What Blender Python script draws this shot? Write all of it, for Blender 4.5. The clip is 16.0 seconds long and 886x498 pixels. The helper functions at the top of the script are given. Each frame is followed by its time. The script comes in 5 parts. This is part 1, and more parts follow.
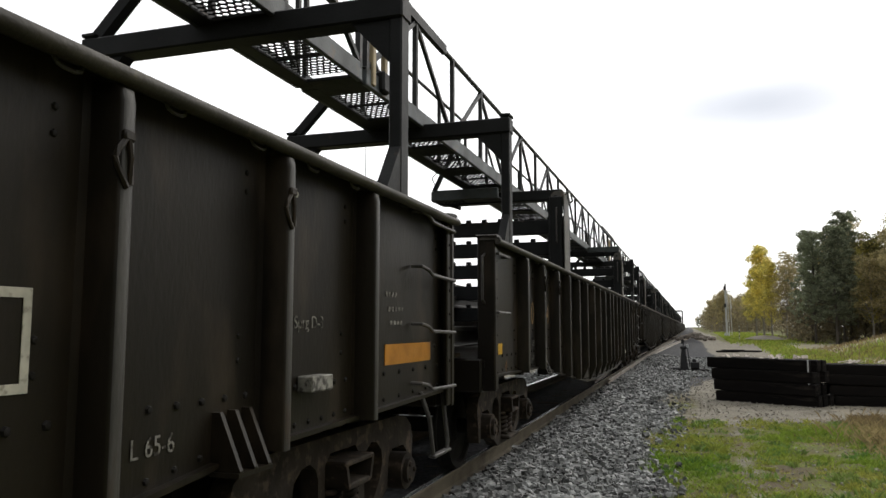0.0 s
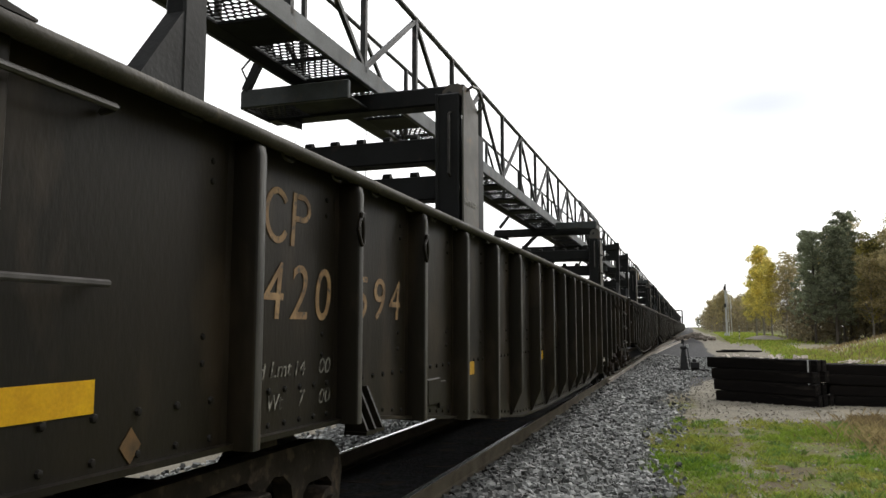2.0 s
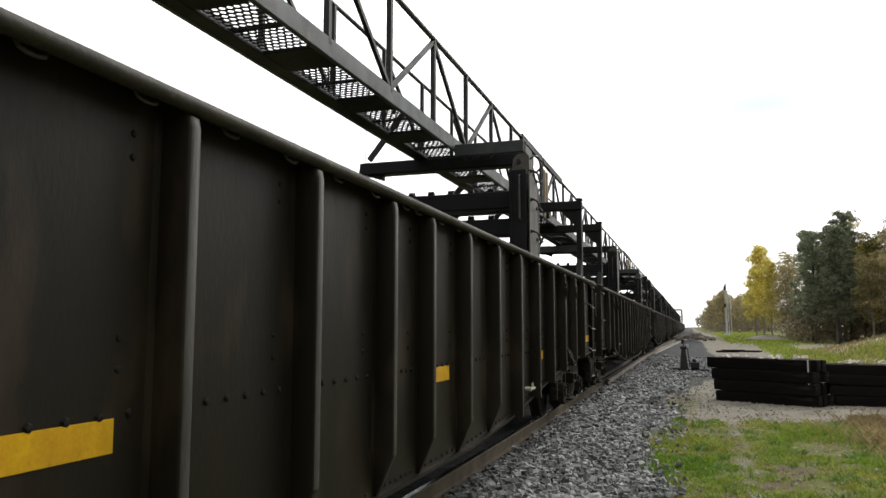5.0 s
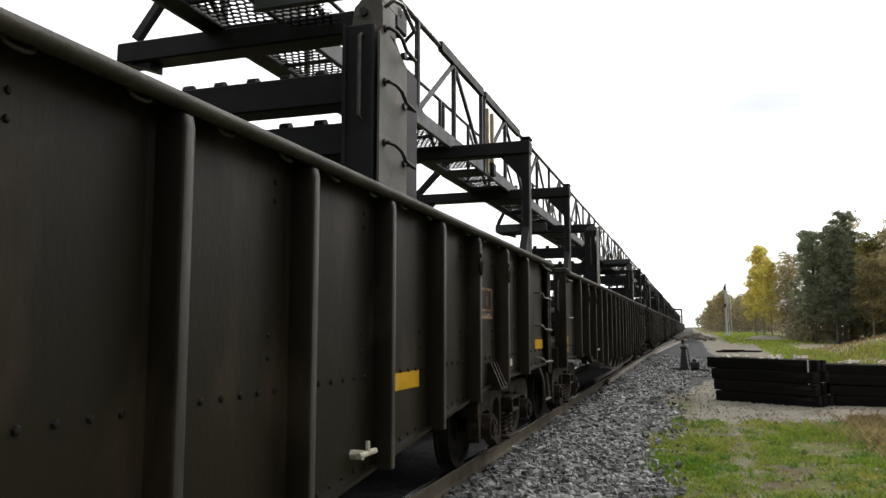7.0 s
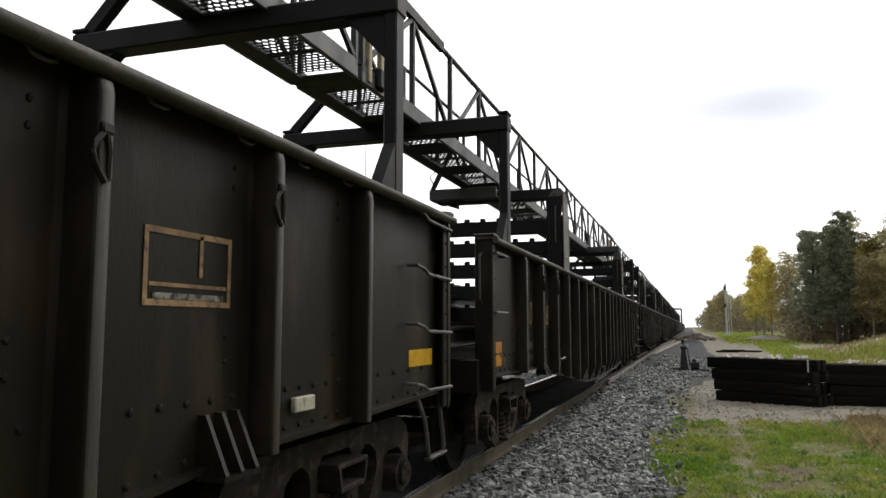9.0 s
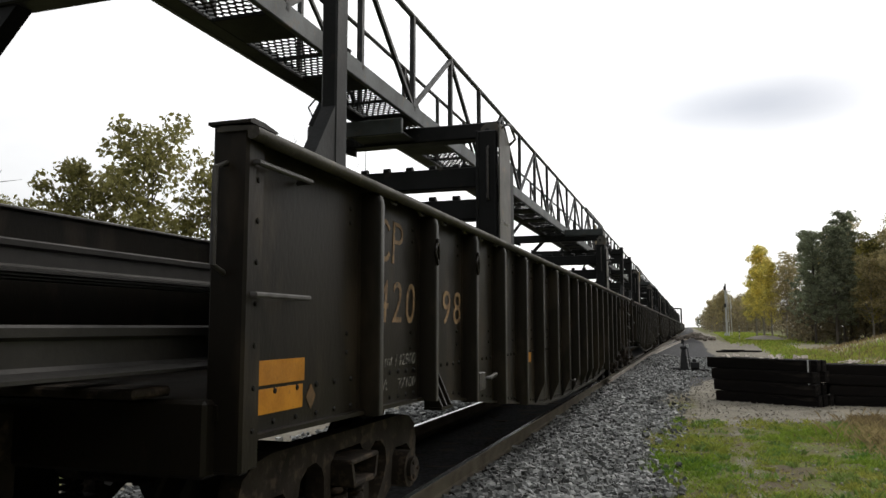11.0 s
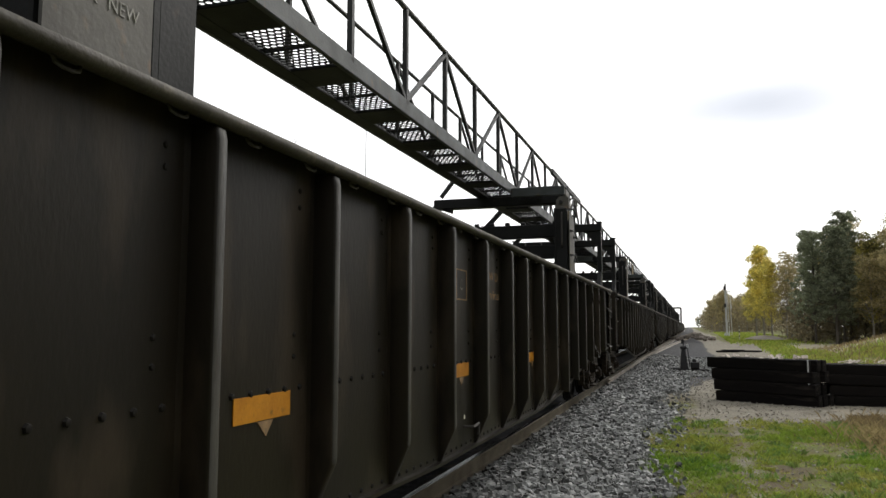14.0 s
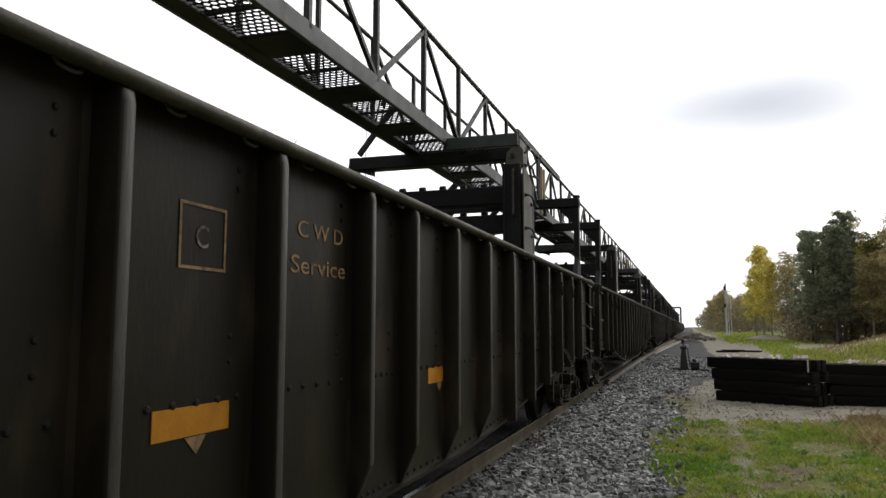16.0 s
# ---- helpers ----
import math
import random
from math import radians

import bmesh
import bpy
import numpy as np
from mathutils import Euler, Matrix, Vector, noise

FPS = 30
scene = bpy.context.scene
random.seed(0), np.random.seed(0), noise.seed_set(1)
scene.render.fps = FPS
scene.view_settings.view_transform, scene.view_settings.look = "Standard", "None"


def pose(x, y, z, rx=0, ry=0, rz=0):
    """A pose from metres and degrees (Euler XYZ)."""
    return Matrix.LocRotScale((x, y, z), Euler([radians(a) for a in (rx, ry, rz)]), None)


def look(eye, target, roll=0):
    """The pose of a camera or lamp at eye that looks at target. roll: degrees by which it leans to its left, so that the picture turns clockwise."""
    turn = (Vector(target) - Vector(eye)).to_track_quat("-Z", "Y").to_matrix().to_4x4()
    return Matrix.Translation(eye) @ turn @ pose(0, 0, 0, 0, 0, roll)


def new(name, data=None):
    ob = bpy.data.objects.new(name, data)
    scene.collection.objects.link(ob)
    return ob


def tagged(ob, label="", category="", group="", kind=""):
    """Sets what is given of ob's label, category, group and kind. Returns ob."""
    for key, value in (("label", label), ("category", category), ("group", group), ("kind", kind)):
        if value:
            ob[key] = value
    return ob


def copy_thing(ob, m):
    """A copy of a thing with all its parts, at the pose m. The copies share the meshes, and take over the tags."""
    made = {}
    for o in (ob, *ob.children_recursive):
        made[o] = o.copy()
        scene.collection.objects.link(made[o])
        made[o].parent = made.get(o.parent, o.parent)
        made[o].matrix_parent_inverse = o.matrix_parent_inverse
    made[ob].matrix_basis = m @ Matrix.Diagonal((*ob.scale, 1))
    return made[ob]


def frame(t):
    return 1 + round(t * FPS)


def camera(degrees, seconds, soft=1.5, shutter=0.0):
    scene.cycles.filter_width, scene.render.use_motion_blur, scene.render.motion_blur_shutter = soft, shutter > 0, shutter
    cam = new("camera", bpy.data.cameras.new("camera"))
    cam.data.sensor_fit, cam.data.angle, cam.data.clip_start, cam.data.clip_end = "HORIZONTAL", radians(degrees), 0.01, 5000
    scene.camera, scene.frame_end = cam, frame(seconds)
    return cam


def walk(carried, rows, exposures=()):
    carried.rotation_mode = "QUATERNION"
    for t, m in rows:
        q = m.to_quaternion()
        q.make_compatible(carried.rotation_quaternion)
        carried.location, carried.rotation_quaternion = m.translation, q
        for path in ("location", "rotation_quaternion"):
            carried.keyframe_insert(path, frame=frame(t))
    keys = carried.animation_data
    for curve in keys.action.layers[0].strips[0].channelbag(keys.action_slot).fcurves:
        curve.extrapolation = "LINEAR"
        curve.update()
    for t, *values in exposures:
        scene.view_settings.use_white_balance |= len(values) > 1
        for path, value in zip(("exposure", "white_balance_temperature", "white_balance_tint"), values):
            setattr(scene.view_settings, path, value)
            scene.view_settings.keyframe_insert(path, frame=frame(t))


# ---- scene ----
cam = camera(61.03, 16.0, soft=1.5)
EYE = Vector((0.0, 0.0, 1.417))
AHEAD = Vector((-0.30901, 0.94548, 0.10284))
walk(cam, [(0.0, look(EYE, EYE + AHEAD)), (16.0, look(EYE, EYE + AHEAD))], exposures=[(0.0, -0.08), (3.0, 0.16), (6.5, 0.14), (9.0, -0.04), (11.5, -0.25), (13.0, 0.0), (14.5, -0.1), (16.0, -0.22)])

# ---- world and light: bright overcast sky, sun hidden behind thin cloud ----
SUN_ELEV, SUN_ROT = radians(38), radians(25)
SUN_WAY = (math.sin(SUN_ROT) * math.cos(SUN_ELEV), math.cos(SUN_ROT) * math.cos(SUN_ELEV), math.sin(SUN_ELEV))
world = bpy.data.worlds.new("overcast_sky")
scene.world = world
world.use_nodes = True


def build_world():
    nt = world.node_tree
    nt.nodes.clear()
    n, l = nt.nodes.new, nt.links.new
    out, bg = n("ShaderNodeOutputWorld"), n("ShaderNodeBackground")
    sky = n("ShaderNodeTexSky")
    sky.sky_type, sky.sun_disc = "NISHITA", False
    sky.sun_elevation, sky.sun_rotation, sky.dust_density = SUN_ELEV, SUN_ROT, 3.0
    co = n("ShaderNodeTexCoord")
    mp = n("ShaderNodeMapping")
    mp.inputs["Scale"].default_value = (1.6, 1.6, 4.5)
    cloud = n("ShaderNodeTexNoise")
    cloud.inputs["Scale"].default_value, cloud.inputs["Detail"].default_value = 2.2, 6.0
    ramp = n("ShaderNodeValToRGB")
    ramp.color_ramp.elements[0].position, ramp.color_ramp.elements[0].color = 0.25, (10.0, 10.1, 10.3, 1)
    ramp.color_ramp.elements[1].position, ramp.color_ramp.elements[1].color = 0.70, (13.0, 12.95, 12.8, 1)
    # one thin grey cloud low ahead of the track
    grey = n("ShaderNodeMapping")
    grey.inputs["Location"].default_value = (-0.32, -12.9, -3.98)
    grey.inputs["Scale"].default_value = (4.0, 13.6, 15.0)
    length = n("ShaderNodeVectorMath")
    length.operation = "LENGTH"
    gramp = n("ShaderNodeValToRGB")
    gramp.color_ramp.interpolation = "EASE"
    gramp.color_ramp.elements[0].position, gramp.color_ramp.elements[0].color = 0.0, (0.47, 0.50, 0.56, 1)
    gramp.color_ramp.elements[1].position, gramp.color_ramp.elements[1].color = 1.0, (1, 1, 1, 1)
    mul = n("ShaderNodeMix")
    mul.data_type, mul.blend_type = "RGBA", "MULTIPLY"
    mul.inputs[0].default_value = 1.0
    mix = n("ShaderNodeMix")
    mix.data_type = "RGBA"
    mix.inputs[0].default_value = 0.90
    l(co.outputs["Generated"], mp.inputs["Vector"])
    l(mp.outputs[0], cloud.inputs["Vector"])
    l(cloud.outputs["Fac"], ramp.inputs["Fac"])
    l(co.outputs["Generated"], grey.inputs["Vector"])
    l(grey.outputs[0], length.inputs[0])
    l(length.outputs["Value"], gramp.inputs["Fac"])
    l(ramp.outputs["Color"], mul.inputs[6])
    l(gramp.outputs["Color"], mul.inputs[7])
    # the cloud is brightest round the hidden sun, ahead and to the right
    toward = n("ShaderNodeVectorMath")
    toward.operation = "DOT_PRODUCT"
    toward.inputs[1].default_value = SUN_WAY
    glow = n("ShaderNodeMapRange")
    glow.inputs["From Min"].default_value, glow.inputs["From Max"].default_value = -0.7, 0.9
    glow.inputs["To Min"].default_value, glow.inputs["To Max"].default_value = 0.24, 1.15
    glow.interpolation_type = "SMOOTHSTEP"
    lit = n("ShaderNodeMix")
    lit.data_type, lit.blend_type = "RGBA", "MULTIPLY"
    lit.inputs[0].default_value = 1.0
    l(co.outputs["Generated"], toward.inputs[0])
    l(toward.outputs["Value"], glow.inputs["Value"])
    l(mul.outputs[2], lit.inputs[6])
    l(glow.outputs["Result"], lit.inputs[7])
    l(sky.outputs["Color"], mix.inputs[6])
    l(lit.outputs[2], mix.inputs[7])
    l(mix.outputs[2], bg.inputs["Color"])
    bg.inputs["Strength"].default_value = 0.12
    l(bg.outputs[0], out.inputs["Surface"])


build_world()
sun_data = bpy.data.lights.new("sun", "SUN")
sun_data.energy, sun_data.angle, sun_data.color = 0.9, radians(25), (1.0, 0.95, 0.88)
sun = new("sun", sun_data)
sun.matrix_world = look(Vector(SUN_WAY) * 60, (0, 0, 0))


# ---- materials ----
def mat(name, base, second=None, rough=0.6, metal=0.0, scale=3.0, fine=40.0, stretch=(1, 1, 1), var=0.35, bump=0.15,
        dirt=None, dirt_at=0.62, spec=0.4, rnd=0.15, coarse_lo=0.35, coarse_hi=0.65, object_space=True):
    """Two tones mixed by large noise, fine grain, optional dirt patches, a fine bump and a little change from piece to piece."""
    m = bpy.data.materials.new(name)
    m.use_nodes = True
    nt = m.node_tree
    n, l = nt.nodes.new, nt.links.new
    b = nt.nodes["Principled BSDF"]
    b.inputs["Metallic"].default_value = metal
    b.inputs["Specular IOR Level"].default_value = spec
    second = second or tuple(c * (1 - var) for c in base)
    co, mp = n("ShaderNodeTexCoord"), n("ShaderNodeMapping")
    mp.inputs["Scale"].default_value = stretch
    l(co.outputs["Object"], mp.inputs["Vector"])
    big, small = n("ShaderNodeTexNoise"), n("ShaderNodeTexNoise")
    big.inputs["Scale"].default_value, big.inputs["Detail"].default_value = scale, 5
    small.inputs["Scale"].default_value, small.inputs["Detail"].default_value = fine, 3
    l(mp.outputs[0], big.inputs["Vector"])
    l(mp.outputs[0], small.inputs["Vector"])
    r1 = n("ShaderNodeMapRange")
    r1.inputs["From Min"].default_value, r1.inputs["From Max"].default_value = coarse_lo, coarse_hi
    l(big.outputs["Fac"], r1.inputs["Value"])
    mx = n("ShaderNodeMix")
    mx.data_type = "RGBA"
    mx.inputs[6].default_value, mx.inputs[7].default_value = (*base, 1), (*second, 1)
    l(r1.outputs[0], mx.inputs[0])
    colour = mx.outputs[2]
    if dirt:
        d = n("ShaderNodeTexNoise")
        d.inputs["Scale"].default_value, d.inputs["Detail"].default_value = scale * 2.3, 8
        l(mp.outputs[0], d.inputs["Vector"])
        r2 = n("ShaderNodeMapRange")
        r2.inputs["From Min"].default_value, r2.inputs["From Max"].default_value = dirt_at - 0.06, dirt_at + 0.06
        l(d.outputs["Fac"], r2.inputs["Value"])
        m2 = n("ShaderNodeMix")
        m2.data_type = "RGBA"
        l(r2.outputs[0], m2.inputs[0])
        l(colour, m2.inputs[6])
        m2.inputs[7].default_value = (*dirt, 1)
        colour = m2.outputs[2]
    hsv = n("ShaderNodeHueSaturation")
    info = n("ShaderNodeObjectInfo")
    r3 = n("ShaderNodeMapRange")
    r3.inputs["To Min"].default_value, r3.inputs["To Max"].default_value = 1 - rnd, 1 + rnd
    l(info.outputs["Random"], r3.inputs["Value"])
    r4 = n("ShaderNodeMapRange")
    r4.inputs["To Min"].default_value, r4.inputs["To Max"].default_value = 0.8, 1.2
    l(small.outputs["Fac"], r4.inputs["Value"])
    pr = n("ShaderNodeMath")
    pr.operation = "MULTIPLY"
    l(r3.outputs[0], pr.inputs[0])
    l(r4.outputs[0], pr.inputs[1])
    l(pr.outputs[0], hsv.inputs["Value"])
    l(colour, hsv.inputs["Color"])
    l(hsv.outputs[0], b.inputs["Base Color"])
    r5 = n("ShaderNodeMapRange")
    r5.inputs["To Min"].default_value, r5.inputs["To Max"].default_value = max(0.05, rough - 0.14), min(1, rough + 0.14)
    l(big.outputs["Fac"], r5.inputs["Value"])
    l(r5.outputs[0], b.inputs["Roughness"])
    if bump:
        bp = n("ShaderNodeBump")
        bp.inputs["Strength"].default_value, bp.inputs["Distance"].default_value = bump, 0.01
        l(small.outputs["Fac"], bp.inputs["Height"])
        l(bp.outputs[0], b.inputs["Normal"])
    return m


CAR_PAINT = mat("car_paint", (0.0135, 0.0100, 0.0056), (0.0070, 0.0051, 0.0029), rough=0.46, spec=0.24, scale=1.4, fine=55, stretch=(1, 1, 0.35),
                dirt=(0.030, 0.022, 0.014), dirt_at=0.60, bump=0.12, rnd=0.12)
# Car paint lightened for outer post faces: light from the sky plus rub wear.
POST_LIT_PAINT = mat("post_lit_paint", (0.075, 0.071, 0.063), (0.035, 0.033, 0.029), rough=0.45, spec=0.3, scale=5, fine=70, stretch=(1, 1, 0.3), dirt=(0.05, 0.038, 0.03), dirt_at=0.66, bump=0.2)
CHORD_PAINT = mat("chord_paint", (0.085, 0.076, 0.064), (0.048, 0.043, 0.036), rough=0.5, spec=0.25, scale=4, fine=60, dirt=(0.14, 0.12, 0.09), dirt_at=0.66, bump=0.25)
RIVET = mat("rivet_steel", (0.014, 0.012, 0.010), rough=0.6, spec=0.2)
GANTRY = mat("gantry_paint", (0.014, 0.0148, 0.015), (0.009, 0.0093, 0.0095), rough=0.55, spec=0.2, scale=3, fine=50, dirt=(0.035, 0.026, 0.02), dirt_at=0.70)
TRUSS = mat("truss_paint", (0.045, 0.047, 0.047), (0.022, 0.022, 0.022), rough=0.5, spec=0.25, scale=4, fine=50, dirt=(0.14, 0.10, 0.09), dirt_at=0.66)
CHANNEL = mat("channel_paint", (0.075, 0.085, 0.088), (0.045, 0.05, 0.05), rough=0.5, spec=0.3, scale=3, fine=50, dirt=(0.10, 0.08, 0.06), dirt_at=0.66)
PLATE = mat("plate_grey", (0.115, 0.108, 0.094), (0.075, 0.070, 0.062), rough=0.55, scale=3, fine=40, dirt=(0.17, 0.12, 0.08), dirt_at=0.66)
GRATE = mat("grating_steel", (0.012, 0.012, 0.013), rough=0.6, spec=0.2)
TRUCK = mat("truck_steel", (0.030, 0.023, 0.016), (0.016, 0.012, 0.009), rough=0.8, spec=0.2, scale=6, dirt=(0.07, 0.05, 0.035), dirt_at=0.6, bump=0.3)
WHEEL = mat("wheel_steel", (0.014, 0.012, 0.010), rough=0.8, spec=0.2, scale=6)
TREAD = mat("wheel_tread", (0.4, 0.4, 0.4), rough=0.3, metal=1.0, bump=0.05)
GRAB = mat("grab_iron_steel", (0.075, 0.070, 0.066), (0.04, 0.036, 0.033), rough=0.4, scale=12)
YELLOW = mat("yellow_reflector", (0.62, 0.36, 0.008), (0.50, 0.27, 0.006), rough=0.35, scale=9, fine=90, dirt=(0.25, 0.15, 0.02), dirt_at=0.72, bump=0.08)
ORANGE = mat("orange_reflector", (0.50, 0.21, 0.012), (0.40, 0.16, 0.01), rough=0.4, scale=9, fine=90, dirt=(0.2, 0.1, 0.02), dirt_at=0.70, bump=0.08)
TAN = mat("tan_lettering", (0.30, 0.19, 0.09), (0.15, 0.09, 0.045), rough=0.7, scale=11, fine=70, dirt=(0.09, 0.07, 0.05), dirt_at=0.60)
GREYWHITE = mat("faded_white_lettering", (0.26, 0.25, 0.22), (0.12, 0.115, 0.10), rough=0.7, scale=12, fine=70, dirt=(0.04, 0.036, 0.03), dirt_at=0.52)
CHALK = mat("chalk", (0.46, 0.45, 0.42), (0.22, 0.21, 0.20), rough=0.9, scale=20)
FADED = mat("faded_orange", (0.14, 0.075, 0.025), (0.07, 0.045, 0.02), rough=0.8, scale=14)
CREAM = mat("cream_paint", (0.55, 0.52, 0.42), (0.42, 0.40, 0.32), rough=0.6, scale=9, dirt=(0.2, 0.18, 0.14), dirt_at=0.62)
GATE = mat("faded_yellow_post", (0.42, 0.33, 0.19), (0.30, 0.24, 0.15), rough=0.6, scale=8)
RAIL_SIDE = mat("rail_rust", (0.105, 0.086, 0.056), (0.065, 0.053, 0.035), rough=0.85, scale=3, fine=60, bump=0.3)
OLD_RAIL = mat("weathered_rail", (0.36, 0.33, 0.29), (0.22, 0.19, 0.16), rough=0.75, scale=2)
RAIL_TOP = mat("rail_bright", (0.62, 0.62, 0.62), rough=0.22, metal=1.0, bump=0.03, var=0.1)
LOAD_RAIL = mat("new_rail_steel", (0.05, 0.046, 0.042), (0.03, 0.028, 0.025), rough=0.5, scale=3, metal=0.3, bump=0.1)
TIE = mat("tie_timber", (0.013, 0.011, 0.010), (0.007, 0.006, 0.006), rough=0.9, spec=0.12, scale=4, fine=40, stretch=(0.15, 1, 1), bump=0.9, rnd=0.45, dirt=(0.035, 0.030, 0.026), dirt_at=0.64)
TRACK_TIE = mat("weathered_tie", (0.09, 0.075, 0.06), (0.05, 0.04, 0.033), rough=0.9, scale=4, stretch=(0.2, 1, 1), bump=0.5)
STONE = mat("ballast_stone", (0.245, 0.248, 0.240), (0.092, 0.095, 0.092), rough=0.85, scale=9, fine=90, bump=0.35, coarse_lo=0.3, coarse_hi=0.7)
DARK_STEEL = mat("black_steel", (0.02, 0.02, 0.022), rough=0.5, scale=6)
SILVER = mat("galvanised_steel", (0.66, 0.67, 0.68), (0.52, 0.53, 0.54), rough=0.6)
BARK = mat("bark", (0.10, 0.085, 0.07), (0.06, 0.05, 0.04), rough=0.95, scale=5, stretch=(1, 1, 0.25), bump=0.6)
BIRCH = mat("pale_bark", (0.34, 0.32, 0.29), (0.2, 0.18, 0.16), rough=0.9, scale=7, stretch=(1, 1, 2), dirt=(0.05, 0.045, 0.04), dirt_at=0.62)
WHITE_SCRAP = mat("pale_debris", (0.55, 0.5, 0.44), (0.35, 0.28, 0.24), rough=0.8, scale=20)
PEBBLE = mat("pebble_stone", (0.44, 0.41, 0.35), (0.27, 0.25, 0.21), rough=0.85, scale=6)


def leaf_mat(name, a, b):
    m = mat(name, a, b, rough=0.6, scale=0.55, fine=6, bump=0, rnd=0.18, spec=0.25)
    nt = m.node_tree
    bs = nt.nodes["Principled BSDF"]
    geo, r = nt.nodes.new("ShaderNodeNewGeometry"), nt.nodes.new("ShaderNodeMapRange")
    r.inputs["To Min"].default_value, r.inputs["To Max"].default_value = 0.65, 1.35
    hs = nt.nodes.new("ShaderNodeHueSaturation")
    src = bs.inputs["Base Color"].links[0].from_socket
    nt.links.new(geo.outputs["Random Per Island"], r.inputs["Value"])
    nt.links.new(r.outputs[0], hs.inputs["Value"])
    nt.links.new(src, hs.inputs["Color"])
    nt.links.new(hs.outputs[0], bs.inputs["Base Color"])
    tr, ad = nt.nodes.new("ShaderNodeBsdfTranslucent"), nt.nodes.new("ShaderNodeMixShader")
    ad.inputs[0].default_value = 0.42
    nt.links.new(hs.outputs[0], tr.inputs["Color"])
    nt.links.new(bs.outputs[0], ad.inputs[1])
    nt.links.new(tr.outputs[0], ad.inputs[2])
    nt.links.new(ad.outputs[0], nt.nodes["Material Output"].inputs["Surface"])
    return m


LEAF_YELLOW = leaf_mat("yellow_leaves", (0.74, 0.64, 0.17), (0.58, 0.52, 0.15))
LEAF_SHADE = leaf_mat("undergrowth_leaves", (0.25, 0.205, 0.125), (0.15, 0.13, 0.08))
LEAF_OLIVE = leaf_mat("olive_leaves", (0.26, 0.24, 0.09), (0.18, 0.17, 0.06))
LEAF_PINE = leaf_mat("pine_needles", (0.27, 0.30, 0.19), (0.17, 0.19, 0.125))
LEAF_BROWN = leaf_mat("russet_leaves", (0.44, 0.37, 0.18), (0.30, 0.26, 0.14))
GRASS = leaf_mat("grass_blades", (0.185, 0.30, 0.035), (0.37, 0.37, 0.085))
WEED = leaf_mat("weed_leaves", (0.12, 0.22, 0.05), (0.20, 0.27, 0.07))
DRY = leaf_mat("dry_weeds", (0.40, 0.32, 0.16), (0.22, 0.16, 0.09))


def ground_mat():
    """Gravel, sand and turf, shared out by the two ground attributes and broken up by noise."""
    m = bpy.data.materials.new("ground")
    m.use_nodes = True
    nt = m.node_tree
    n, l = nt.nodes.new, nt.links.new
    b = nt.nodes["Principled BSDF"]
    b.inputs["Roughness"].default_value, b.inputs["Specular IOR Level"].default_value = 0.95, 0.15
    co = n("ShaderNodeTexCoord")

    def noise_at(scale, detail=6):
        t = n("ShaderNodeTexNoise")
        t.inputs["Scale"].default_value, t.inputs["Detail"].default_value = scale, detail
        l(co.outputs["Object"], t.inputs["Vector"])
        return t.outputs["Fac"]

    def mixed(fac, a, c):
        x = n("ShaderNodeMix")
        x.data_type = "RGBA"
        l(fac, x.inputs[0])
        for k, v in ((6, a), (7, c)):
            if isinstance(v, tuple):
                x.inputs[k].default_value = (*v, 1)
            else:
                l(v, x.inputs[k])
        return x.outputs[2]

    def ranged(v, lo, hi):
        r = n("ShaderNodeMapRange")
        r.inputs["From Min"].default_value, r.inputs["From Max"].default_value = lo, hi
        l(v, r.inputs["Value"])
        return r.outputs[0]

    def summed(a, c, k):
        s = n("ShaderNodeMath")
        s.operation = "MULTIPLY_ADD"
        l(c, s.inputs[0])
        s.inputs[1].default_value = k
        l(a, s.inputs[2])
        return s.outputs[0]

    def attribute(name):
        a = n("ShaderNodeAttribute")
        a.attribute_name = name
        return a.outputs["Fac"]

    mid, fine, big = noise_at(2.3), noise_at(28, 4), noise_at(0.35)
    vor = n("ShaderNodeTexVoronoi")
    vor.inputs["Scale"].default_value = 17
    l(co.outputs["Object"], vor.inputs["Vector"])
    stone = mixed(vor.outputs["Distance"], (0.10, 0.10, 0.105), (0.035, 0.035, 0.035))
    sand = mixed(ranged(mid, 0.35, 0.65), (0.245, 0.225, 0.18), (0.165, 0.148, 0.115))
    sand = mixed(ranged(fine, 0.55, 0.75), sand, (0.33, 0.31, 0.28))
    turf = mixed(ranged(mid, 0.3, 0.7), (0.115, 0.165, 0.03), (0.165, 0.155, 0.052))
    turf = mixed(ranged(fine, 0.46, 0.62), turf, (0.095, 0.075, 0.045))
    turf = mixed(ranged(noise_at(1.1), 0.52, 0.66), turf, (0.12, 0.10, 0.065))
    dry = mixed(ranged(big, 0.4, 0.6), (0.36, 0.32, 0.245), (0.27, 0.25, 0.16))
    turf_f = ranged(summed(attribute("turf"), summed(mid, fine, 0.6), 0.9), 0.92, 1.22)
    dry_f = ranged(summed(attribute("dry"), mid, 0.6), 0.7, 0.95)
    ball_f = ranged(summed(attribute("ballast"), fine, 0.5), 0.6, 0.9)
    c = mixed(ball_f, mixed(turf_f, mixed(dry_f, sand, dry), turf), stone)
    l(c, b.inputs["Base Color"])
    bp = n("ShaderNodeBump")
    bp.inputs["Strength"].default_value, bp.inputs["Distance"].default_value = 0.6, 0.03
    l(fine, bp.inputs["Height"])
    l(bp.outputs[0], b.inputs["Normal"])
    return m


GROUND = ground_mat()


